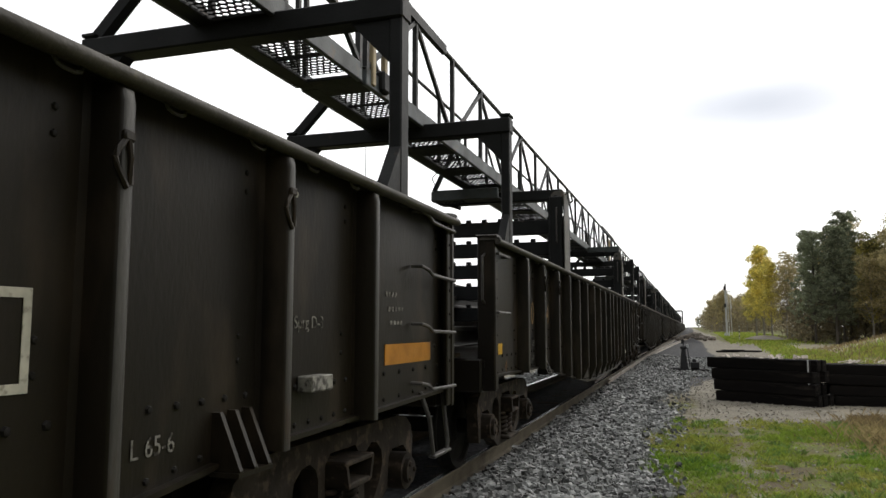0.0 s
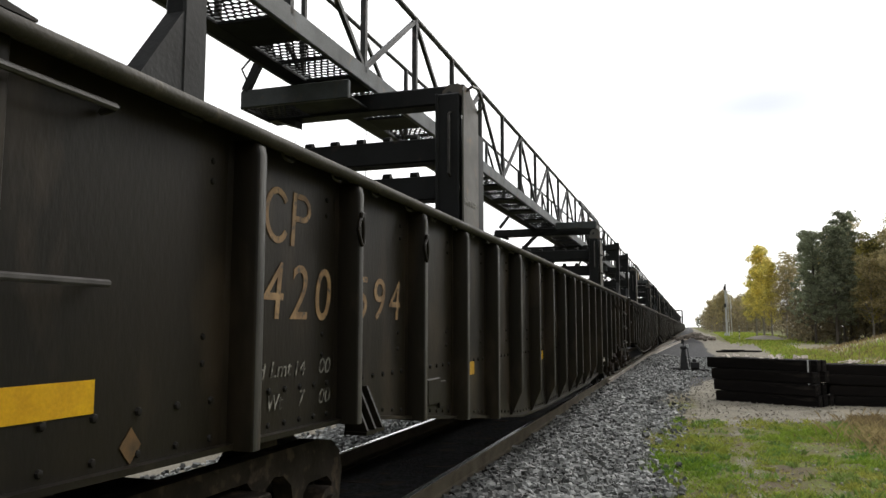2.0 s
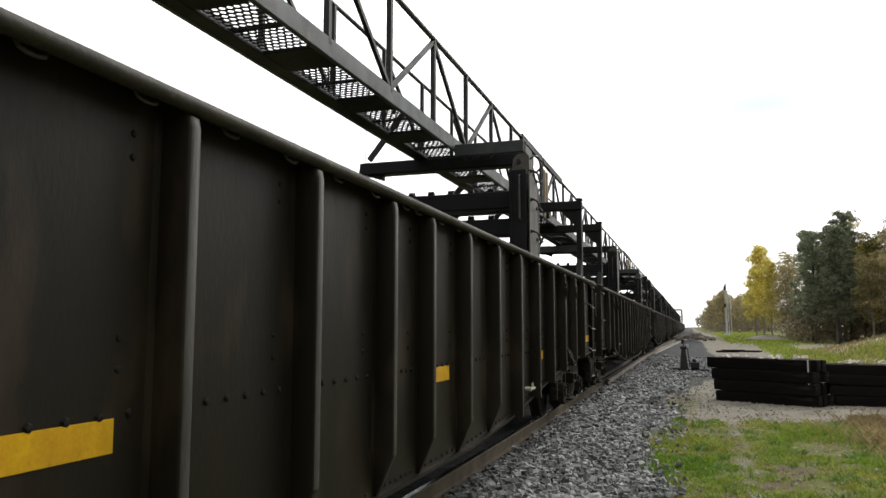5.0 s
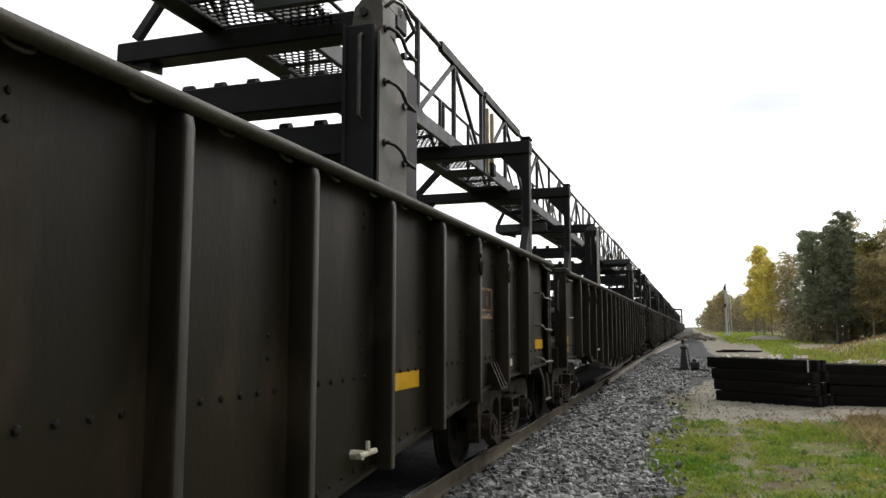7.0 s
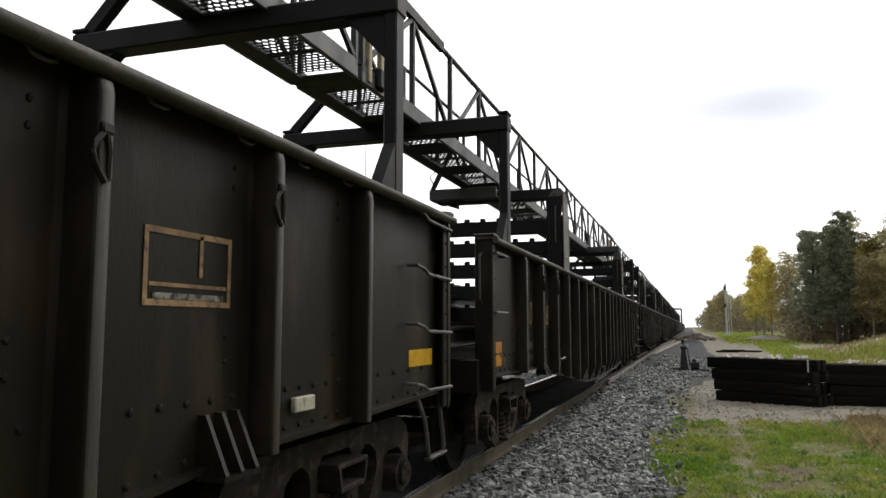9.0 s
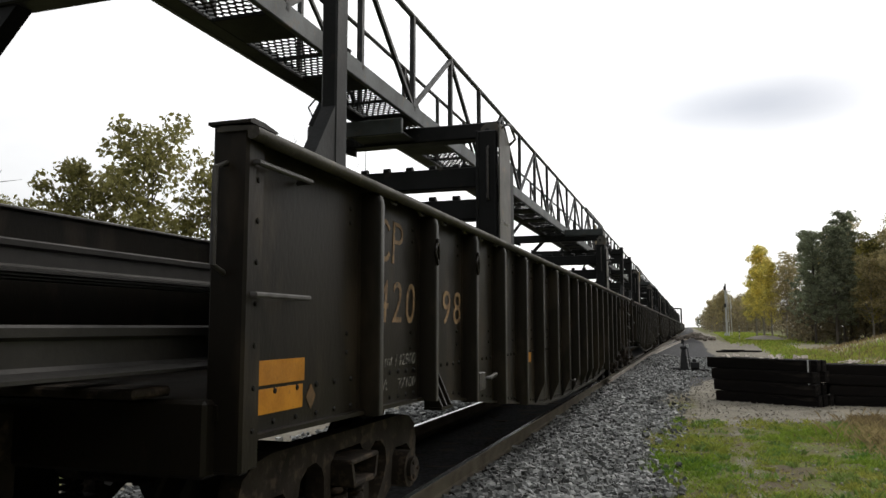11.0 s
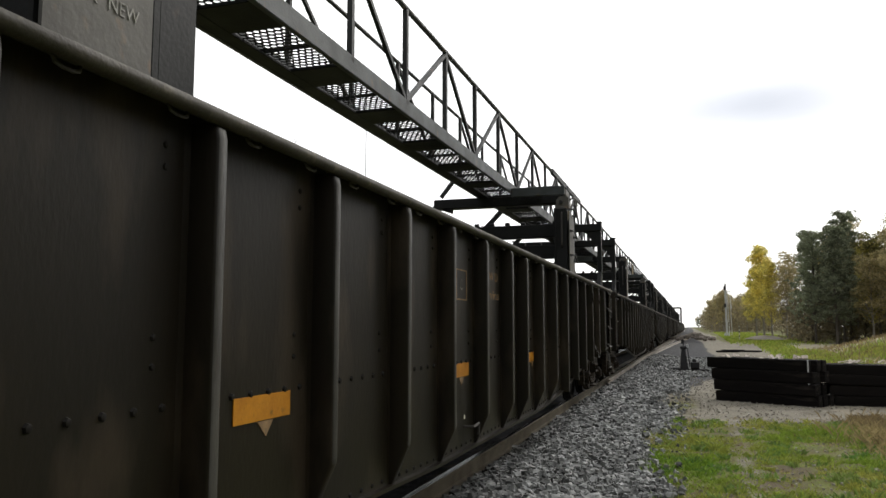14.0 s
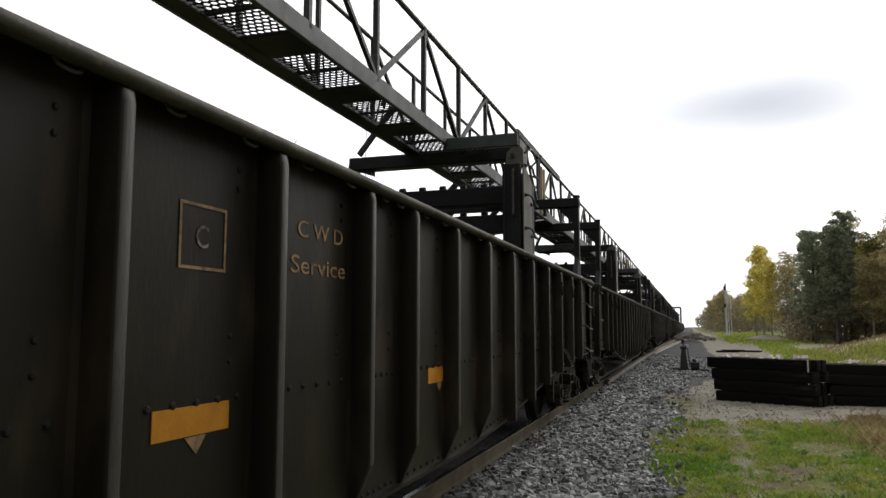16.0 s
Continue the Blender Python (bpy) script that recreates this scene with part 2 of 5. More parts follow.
# ---- mesh building ----
class Shape:
    """Collects vertices and faces of one mesh."""

    def __init__(self):
        self.v, self.f = [], []

    def add(self, v, f):
        k = len(self.v)
        self.v += [tuple(p) for p in v]
        self.f += [tuple(i + k for i in q) for q in f]
        return self

    def box(self, c, s, c2=None):
        """Box by its centre and size."""
        x, y, z = c
        a, b, h = s[0] / 2, s[1] / 2, s[2] / 2
        v = [(x + i * a, y + j * b, z + k * h) for k in (-1, 1) for j in (-1, 1) for i in (-1, 1)]
        return self.add(v, [(0, 2, 3, 1), (4, 5, 7, 6), (0, 1, 5, 4), (2, 6, 7, 3), (0, 4, 6, 2), (1, 3, 7, 5)])

    def bevelled(self, c, s, e=0.01):
        """Box with chamfered edges."""
        x, y, z = c
        h = [q / 2 for q in s]
        v, idx = [], {}
        for sx in (-1, 1):
            for sy in (-1, 1):
                for sz in (-1, 1):
                    for ax in range(3):
                        p = [sx * h[0], sy * h[1], sz * h[2]]
                        for o in range(3):
                            if o != ax:
                                p[o] -= (sx, sy, sz)[o] * e
                        idx[sx, sy, sz, ax] = len(v)
                        v.append((x + p[0], y + p[1], z + p[2]))
        f = []
        for ax in range(3):
            o, q = [k for k in range(3) if k != ax]
            for s0 in (-1, 1):
                ring = []
                for so, sq in ((-1, -1), (1, -1), (1, 1), (-1, 1)):
                    key = [0, 0, 0]
                    key[ax], key[o], key[q] = s0, so, sq
                    ring.append(idx[(*key, ax)])
                f.append(tuple(ring))
            for so in (-1, 1):
                for sq in (-1, 1):
                    ka, kb = [0, 0, 0], [0, 0, 0]
                    ka[ax], ka[o], ka[q] = -1, so, sq
                    kb[ax], kb[o], kb[q] = 1, so, sq
                    f.append((idx[(*ka, o)], idx[(*kb, o)], idx[(*kb, q)], idx[(*ka, q)]))
        for sx in (-1, 1):
            for sy in (-1, 1):
                for sz in (-1, 1):
                    f.append(tuple(idx[sx, sy, sz, ax] for ax in range(3)))
        return self.add(v, f)

    def bar(self, p, q, w, h, up=(0, 0, 1)):
        """Straight bar of rectangular section between two points."""
        p, q = Vector(p), Vector(q)
        d = (q - p).normalized()
        side = d.cross(Vector(up))
        side = side.normalized() if side.length > 1e-4 else Vector((1, 0, 0))
        top = side.cross(d).normalized()
        v = [e + side * (i * w / 2) + top * (j * h / 2) for e in (p, q) for i, j in ((-1, -1), (1, -1), (1, 1), (-1, 1))]
        return self.add(v, [(0, 3, 2, 1), (4, 5, 6, 7), (0, 1, 5, 4), (1, 2, 6, 5), (2, 3, 7, 6), (3, 0, 4, 7)])

    def tube(self, points, r, n=8, taper=None):
        """Round bar along a line of points."""
        pts = [Vector(p) for p in points]
        v, f = [], []
        ref = Vector((0.31, 0.17, 0.93))
        for i, p in enumerate(pts):
            d = (pts[min(i + 1, len(pts) - 1)] - pts[max(i - 1, 0)]).normalized()
            if abs(d.dot(ref)) > 0.95:
                ref = Vector((0.9, 0.3, 0.1))
            a = d.cross(ref).normalized()
            b = d.cross(a)
            rr = r if taper is None else r * (1 + (taper - 1) * i / (len(pts) - 1))
            v += [p + (a * math.cos(2 * math.pi * k / n) + b * math.sin(2 * math.pi * k / n)) * rr for k in range(n)]
        for i in range(len(pts) - 1):
            f += [(i * n + k, i * n + (k + 1) % n, (i + 1) * n + (k + 1) % n, (i + 1) * n + k) for k in range(n)]
        m = len(v)
        f += [tuple(range(n - 1, -1, -1)), tuple(range(m - n, m))]
        return self.add(v, f)

    def prism(self, outline, a, b, axis):
        """Outline of 2D points pushed from a to b along axis 0, 1 or 2."""
        def at(p, t):
            return (t, *p) if axis == 0 else (p[0], t, p[1]) if axis == 1 else (*p, t)
        n = len(outline)
        v = [at(p, a) for p in outline] + [at(p, b) for p in outline]
        f = [tuple(range(n)), tuple(range(2 * n - 1, n - 1, -1))]
        f += [(k, k + n, (k + 1) % n + n, (k + 1) % n) for k in range(n)]
        return self.add(v, f)

    def dome(self, c, r, axis=(1, 0, 0), n=6):
        """Rivet head."""
        ax = Vector(axis)
        a = ax.orthogonal().normalized()
        b = ax.cross(a)
        c = Vector(c)
        v = []
        for rr, h in ((1, 0), (0.75, 0.55)):
            v += [c + ax * (h * r) + (a * math.cos(2 * math.pi * k / n) + b * math.sin(2 * math.pi * k / n)) * (r * rr) for k in range(n)]
        v.append(c + ax * (0.8 * r))
        f = [(k, (k + 1) % n, (k + 1) % n + n, k + n) for k in range(n)] + [(n + k, n + (k + 1) % n, 2 * n) for k in range(n)]
        return self.add(v, f)

    def mesh(self, name, material, smooth=False):
        me = bpy.data.meshes.new(name)
        me.from_pydata(self.v, [], self.f)
        bm = bmesh.new()
        bm.from_mesh(me)
        bmesh.ops.recalc_face_normals(bm, faces=bm.faces)
        bm.to_mesh(me)
        bm.free()
        me.materials.append(material)
        if smooth:
            me.shade_smooth()
            me.set_sharp_from_angle(angle=radians(40))
        return me


def part(name, shape, material, parent, label="", smooth=False, at=None):
    me = shape.mesh(name, material, smooth) if isinstance(shape, Shape) else shape
    ob = new(name, me)
    ob.parent = parent
    if at is not None:
        ob.matrix_basis = at
    if label:
        ob["label"] = label
    return ob


def thing(name, shape, material, label, category, group="", kind="", at=None, smooth=False):
    me = shape.mesh(name, material, smooth) if isinstance(shape, Shape) else shape
    ob = new(name, me)
    if at is not None:
        ob.matrix_basis = at
    return tagged(ob, label, category, group, kind)


def letters(text, height, y, z, x, material, parent, width=None, name="lettering", slant=0.0, gap=1.0):
    """Built-in font as a thin mesh on the car side that faces +x; width squeezes the line."""
    cu = bpy.data.curves.new(name, "FONT")
    cu.body, cu.size, cu.extrude, cu.shear, cu.space_character = text, height / 0.70, 0.001, slant, gap
    tmp = bpy.data.objects.new("tmp", cu)
    me = bpy.data.meshes.new_from_object(tmp)
    bpy.data.objects.remove(tmp)
    me.materials.clear()
    me.materials.append(material)
    xs = [q.co.x for q in me.vertices]
    lo, hi = min(xs), max(xs)
    k = (width / (hi - lo)) if width else 1.0
    for q in me.vertices:
        q.co = Vector((x + q.co.z, y + (q.co.x - lo) * k, z + q.co.y))
    return part(name, me, material, parent)


# ---- the place's plan ----
TRACK_X = -3.05          # centre line of the train's track; rail tops at z = 0
PITCH = 21.27            # from car to car
CAR_START = 6.67         # near end of the first numbered car at the start
LENGTH = 19.95           # car body
SIDE, POST_FACE = 1.30, 1.425
RIM = 2.245
BALLAST_TOP, FIELD = -0.17, -0.35


def travel(t):
    """How far the train has rolled after t seconds: it slows down gently."""
    return 1.152 * (2.38037 * t - 0.62868 * t * t / 16 + 0.10591 * t ** 3 / 256)


def smoothstep(a, b, x):
    k = np.clip((x - a) / (b - a), 0, 1)
    return k * k * (3 - 2 * k)


def bank_height(x, y):
    """Ground heights: shoulder of the ballast, flat field, low spoil bank on the far right, rising wood floor."""
    dx = abs(x - TRACK_X)
    z = FIELD + (BALLAST_TOP - 0.02 - FIELD) * (1 - smoothstep(1.55, 2.75, dx))
    z = z - 0.35 * smoothstep(2.8, 6.0, TRACK_X - x)
    edge = 5.2 + 0.035 * (y - 36)
    bank = smoothstep(edge, edge + 7.5, x) * smoothstep(24, 40, y) * (1 - smoothstep(50, 66, y))
    z = z + bank * (1.25 + 0.25 * np.sin(y * 0.11 + x * 0.2))
    z = z + 0.35 * smoothstep(60, 140, y) * smoothstep(-1, 4, x)
    return z


def build_ground():
    def axis(fine_lo, fine_hi, step, far_lo, far_hi):
        a = list(np.arange(fine_lo, fine_hi, step))
        s, p = step, fine_hi
        while p < far_hi:
            a.append(p)
            s *= 1.12
            p += s
        a.append(far_hi)
        s, p, low = step, fine_lo, []
        while p > far_lo:
            s *= 1.16
            p -= s
            low.append(p)
        low.append(far_lo)
        return np.array(low[::-1] + a)
    xs, ys = axis(-6, 9, 0.16, -1500, 1500), axis(1, 26, 0.2, -300, 2500)
    X, Y = np.meshgrid(xs, ys)
    Z = bank_height(X, Y)
    rough = np.random.RandomState(3)
    Z = Z + rough.normal(0, 0.012, Z.shape) * (np.abs(Y) < 60)
    nx, ny = len(xs), len(ys)
    idx = np.arange(nx * ny).reshape(ny, nx)
    faces = np.stack([idx[:-1, :-1], idx[:-1, 1:], idx[1:, 1:], idx[1:, :-1]], -1).reshape(-1, 4)
    me = bpy.data.meshes.new("ground")
    me.from_pydata(np.stack([X, Y, Z], -1).reshape(-1, 3).tolist(), [], faces.tolist())
    me.materials.append(GROUND)
    me.shade_smooth()
    for name, val in (("ballast", ballast_share(X, Y)), ("turf", turf_share(X, Y)), ("dry", dry_share(X, Y))):
        me.attributes.new(name, "FLOAT", "POINT").data.foreach_set("value", val.reshape(-1).astype(np.float32))
    return tagged(new("ground", me), "grey ballast, sandy gravel and patchy green grass beside the track", "ground", kind="structure")


def ballast_edge(y):
    return -0.62 + 0.20 * np.sin(y * 0.9) + 0.12 * np.sin(y * 2.3 + 1) - 0.25 * smoothstep(9, 5, y) + 1.9 * smoothstep(20, 30, y)


def ballast_share(x, y):
    right = 1 - smoothstep(-0.25, 0.25, x - ballast_edge(y))
    left = smoothstep(-6.2, -5.4, x)
    return right * left * (1 - 0.30 * smoothstep(34, 60, y) * smoothstep(TRACK_X + 1.0, TRACK_X + 1.8, x))


def turf_share(x, y):
    t = smoothstep(-0.4, 0.3, x - ballast_edge(y)) * (1 - smoothstep(14.2, 16.0, y - 0.25 * np.maximum(0, x - 1)))
    worn = np.exp(-((x - 0.42 - 0.02 * y) / 0.22) ** 2) * 0.75 * smoothstep(4, 7, y) + 0.45 * np.exp(-((x - 3.4) / 0.7) ** 2) * np.exp(-((y - 11.5) / 1.6) ** 2)
    t = t - worn
    edge = 5.2 + 0.035 * (y - 36)
    slope = 0.75 * smoothstep(edge - 1.2, edge - 0.2, x) * (1 - smoothstep(edge + 1.0, edge + 2.4, x)) * smoothstep(22, 30, y)
    crest = 0.85 * np.exp(-((x - 9.2) / 1.6) ** 2) * np.exp(-((y - 42) / 5.0) ** 2)
    small = 0.8 * np.exp(-((x + 0.25) / 0.35) ** 2) * np.exp(-((y - 18.6) / 2.2) ** 2)
    far = smoothstep(70, 110, y) * smoothstep(2.6, 4.0, x) + smoothstep(-6.5, -8, x)
    return np.clip(t + slope + crest + small + far, 0, 1)


def dry_share(x, y):
    edge = 5.2 + 0.035 * (y - 36)
    return np.clip(smoothstep(edge - 0.6, edge + 1.2, x) * smoothstep(24, 34, y) + 0.5 * smoothstep(9, 15, y) * (y < 20) * smoothstep(2.0, 3.0, x), 0, 1)


# ---- track ----
RAIL_OUTLINE = [(-0.076, -0.186), (0.076, -0.186), (0.076, -0.173), (0.02, -0.155), (0.009, -0.14), (0.009, -0.055),
                (0.036, -0.042), (0.037, -0.012), (0.030, -0.002), (-0.030, -0.002), (-0.037, -0.012), (-0.036, -0.042),
                (-0.009, -0.055), (-0.009, -0.14), (-0.02, -0.155), (-0.076, -0.173)]


def rail_shape(points):
    """Rail section swept along ground points (x, y, z of the top)."""
    s = Shape()
    n = len(RAIL_OUTLINE)
    v, f = [], []
    for i, p in enumerate(points):
        a, b = Vector(points[max(i - 1, 0)]), Vector(points[min(i + 1, len(points) - 1)])
        d = (b - a).normalized()
        side = Vector((d.y, -d.x, 0)).normalized()
        v += [Vector(p) + side * o + Vector((0, 0, h)) for o, h in RAIL_OUTLINE]
    for i in range(len(points) - 1):
        f += [(i * n + k, i * n + (k + 1) % n, (i + 1) * n + (k + 1) % n, (i + 1) * n + k) for k in range(n)]
    f += [tuple(range(n)), tuple(range(len(v) - 1, len(v) - 1 - n, -1))]
    return s.add(v, f)


def build_track():
    for side in (-0.7525, 0.7525):
        x = TRACK_X + side
        rail = thing("rail", rail_shape([(x, -60, 0), (x, 60, 0), (x, 600, 0)]), RAIL_SIDE, "rust-brown steel running rail with a bright worn head on ballast", "rail", "rails of the track")
        part("running_surface", Shape().box((x, 270, 0.000), (0.056, 660, 0.004)), RAIL_TOP, rail, "bright polished railhead")
    tie_me = Shape().bevelled((0, 0, -0.275), (2.6, 0.225, 0.16), 0.012).mesh("tie", TRACK_TIE)
    rnd = random.Random(5)
    for k in range(70):
        thing("tie", tie_me, TRACK_TIE, "weathered timber tie bedded in grey ballast under the rails", "tie", "ties of the track",
              at=pose(TRACK_X + rnd.uniform(-0.03, 0.03), 0.3 + 0.55 * k, 0.0, 0, 0, rnd.uniform(-0.8, 0.8)))
    # diverging rails of the turnout beyond the switch stand
    for name, near in (("diverging_rail", 0.0), ("diverging_rail", -1.45)):
        pts = []
        for k in range(27):
            y = 21 + k * 5.0
            lead = 0.14 + 3.45 * smoothstep(14, 170, y) - 0.25 * smoothstep(20, 45, y)
            pts.append((TRACK_X + 0.7525 + lead + near * (0.25 + 0.75 * smoothstep(40, 130, y)), y, -0.005))
        thing(name, rail_shape(pts), OLD_RAIL, "long grey weathered rail curving away from the track on ballast", "rail", "rails of the turnout")
    # tie plates and spikes seen beside the near rail
    sp = Shape()
    for k in range(40):
        y = 0.3 + 0.55 * k
        sp.box((TRACK_X + 0.7525, y, -0.19), (0.36, 0.19, 0.018))
        for o in (-0.06, 0.06):
            sp.bevelled((TRACK_X + 0.7525 + 0.095, y + o, -0.165), (0.03, 0.025, 0.04), 0.005)
    thing("tie_plates", sp, RAIL_SIDE, "rusty tie plates and spikes holding the rail", "tie plates", kind="stuff")


# ---- rail cars ----
def bottom_at(y):
    """Lower edge of the fish-bellied side."""
    pts = [(-0.03, 0.955), (2.35, 0.925), (4.4, 0.70), (6.6, 0.47), (8.0, 0.43), (12.0, 0.43), (13.4, 0.50), (15.3, 0.70), (17.3, 0.90), (20.2, 0.955)]
    for (a, za), (b, zb) in zip(pts, pts[1:]):
        if y <= b:
            return za + (zb - za) * (y - a) / (b - a)
    return pts[-1][1]


POSTS = [1.27, 2.24, 3.27, 4.26, 5.24, 6.21, 7.22, 8.16, 9.11, 10.07, 10.78, 11.68, 12.63, 13.57, 14.54, 15.50, 16.46, 17.47, 18.42]


def post_shape(y, sgn):
    """Pressed stake with a rounded face that tapers into the sheet at its foot."""
    zb, zt = bottom_at(y) + 0.015, RIM - 0.075
    d, w = POST_FACE - SIDE, 0.030
    sec = [(-w * 2.2, 0.0), (-w * 1.25, d * 0.06), (-w * 1.08, d * 0.88), (-w * 0.85, d * 0.97), (-w * 0.5, d), (w * 0.5, d), (w * 0.85, d * 0.97), (w * 1.08, d * 0.88), (w * 1.25, d * 0.06), (w * 2.2, 0.0)]
    taper = 5.8 < y < 13.2
    rows = [(zb, 0.10, 0.8), (zb + 0.03, 0.22, 0.85), (zb + 0.24, 0.98, 1.0), (zb + 0.27, 1.0, 1.0), (zt - 0.06, 1.0, 1.0), (zt - 0.02, 0.93, 1.0), (zt, 0.7, 0.95)]
    if not taper:
        rows = [(zb - 0.02, 1.0, 1.0)] + rows[4:]
    v, f = [], []
    n = len(sec)
    for z, dep, wid in rows:
        v += [(sgn * (SIDE + q * dep), y + p * wid, z) for p, q in sec]
    for i in range(len(rows) - 1):
        f += [(i * n + k, i * n + k + 1, (i + 1) * n + k + 1, (i + 1) * n + k) for k in range(n - 1)]
    f += [tuple(range(n)), tuple(range(len(v) - n, len(v)))]
    return Shape().add(v, f)


def side_panel_shape(sgn):
    ys = [-0.03, 2.35, 4.4, 6.6, 8.0, 12.0, 13.4, 15.3, 17.3, LENGTH + 0.03]
    low = [(y, bottom_at(y)) for y in ys]
    s = Shape()
    a, b = sorted((sgn * SIDE, sgn * (SIDE - 0.02)))
    s.prism(low + [(ys[-1], RIM - 0.03), (ys[0], RIM - 0.03)], a, b, 0)
    return s


def flange_shape(sgn):
    """Folded angle along the lower edge."""
    ys = [-0.03, 2.35, 4.4, 6.6, 8.0, 12.0, 13.4, 15.3, 17.3, LENGTH + 0.03]
    a, b = sorted((sgn * (SIDE - 0.015), sgn * (SIDE + 0.04)))
    return Shape().prism([(y, bottom_at(y)) for y in ys] + [(y, bottom_at(y) + 0.022) for y in ys[::-1]], a, b, 0)


def rivets_shape(sgn):
    s = Shape()
    x, ax = sgn * SIDE, (sgn, 0, 0)
    edges = [0.0] + POSTS + [LENGTH]
    for a, b in zip(edges, edges[1:]):
        n = 6 if b - a > 0.7 else 4
        for k in range(n):
            y = a + 0.14 + (b - a - 0.28) * k / (n - 1)
            s.dome((x, y, 1.137), 0.017, ax)
            s.dome((x, y, bottom_at(y) + 0.055), 0.015, ax)
        if b - a > 0.7:
            y = 11.97 if 11.6 < a < 11.8 else b - 0.20
            for z in (1.28, 1.38, 1.98, 2.06):
                s.dome((x, y + 0.03 * (z > 1.9), z), 0.014, ax)
    for y in (0.06, LENGTH - 0.06):
        for z in np.arange(1.0, 2.2, 0.17):
            s.dome((x + sgn * 0.069, y, z), 0.013, ax)
    return s


def chord_shape(sgn):
    """Bulb-section rim along the top of a side."""
    sec = [(-0.06, 0.0), (-0.05, -0.004), (0.082, -0.004), (0.086, -0.034), (0.096, -0.042), (0.122, -0.040), (0.136, -0.028), (0.139, -0.012), (0.134, 0.004), (0.118, 0.012), (-0.04, 0.022), (-0.058, 0.012)]
    return Shape().prism([(sgn * (SIDE + p), RIM - 0.035 + q) for p, q in sec], -0.05, LENGTH + 0.01, 1)


def spring_shape(c, r, h, turns=5):
    return Shape().tube([(c[0] + r * math.cos(a), c[1] + r * math.sin(a), c[2] + h * a / (2 * math.pi * turns)) for a in np.arange(0, 2 * math.pi * turns, 0.5)], 0.019, 6)


def frame_with_windows():
    """Cast truck side frame, seen from the side, with its two lightening holes and the spring opening."""
    bm = bmesh.new()
    outer = [(-1.12, 0.30), (-1.17, 0.60), (-1.13, 0.71), (-1.03, 0.775), (-0.88, 0.80), (0.88, 0.80), (1.03, 0.775), (1.13, 0.71), (1.17, 0.60), (1.12, 0.30), (1.06, 0.30),
             (1.04, 0.54), (0.98, 0.585), (0.76, 0.585), (0.71, 0.54), (0.69, 0.34), (0.56, 0.27), (0.38, 0.17), (-0.38, 0.17), (-0.56, 0.27), (-0.69, 0.34), (-0.71, 0.54), (-0.76, 0.585), (-0.98, 0.585), (-1.04, 0.54), (-1.06, 0.30)]
    window = [(0.31, 0.30), (0.31, 0.58), (0.34, 0.64), (0.41, 0.68), (0.50, 0.67), (0.58, 0.61), (0.60, 0.53), (0.56, 0.43), (0.47, 0.33), (0.37, 0.27)]
    holes = [window, [(-p, q) for p, q in window[::-1]], [(-0.22, 0.25), (0.22, 0.25), (0.23, 0.64), (0.17, 0.70), (-0.17, 0.70), (-0.23, 0.64)]]
    edges = []
    for ring in [outer] + holes:
        vs = [bm.verts.new((0, y, z)) for y, z in ring]
        edges += [bm.edges.new((vs[k], vs[(k + 1) % len(vs)])) for k in range(len(vs))]
    bmesh.ops.triangle_fill(bm, use_beauty=True, use_dissolve=False, edges=edges)
    r = bmesh.ops.extrude_face_region(bm, geom=bm.faces[:])
    bmesh.ops.translate(bm, vec=(0.11, 0, 0), verts=[e for e in r["geom"] if isinstance(e, bmesh.types.BMVert)])
    bmesh.ops.recalc_face_normals(bm, faces=bm.faces)
    me = bpy.data.meshes.new("side_frame")
    bm.to_mesh(me)
    bm.free()
    me.materials.append(TRUCK)
    return me


def wheelset_shape():
    s = Shape()
    for sgn in (-1, 1):
        x = sgn * 0.7525
        prof = [(-0.075, 0.44), (-0.045, 0.445), (-0.035, 0.425), (0.065, 0.415), (0.068, 0.36), (0.03, 0.34), (0.02, 0.16), (0.055, 0.13), (0.055, 0.08)]
        n = 28
        v, f = [], []
        prof = [(-0.075, 0.08)] + prof
        for k in range(n):
            a = 2 * math.pi * k / n
            v += [(x + sgn * p, q * math.cos(a), q * math.sin(a)) for p, q in prof]
        m = len(prof)
        for k in range(n):
            j = (k + 1) % n
            f += [(k * m + i, k * m + i + 1, j * m + i + 1, j * m + i) for i in range(m - 1)]
        s.add(v, f)
    s.tube([(-1.02, 0, 0), (1.02, 0, 0)], 0.075, 12)
    return s


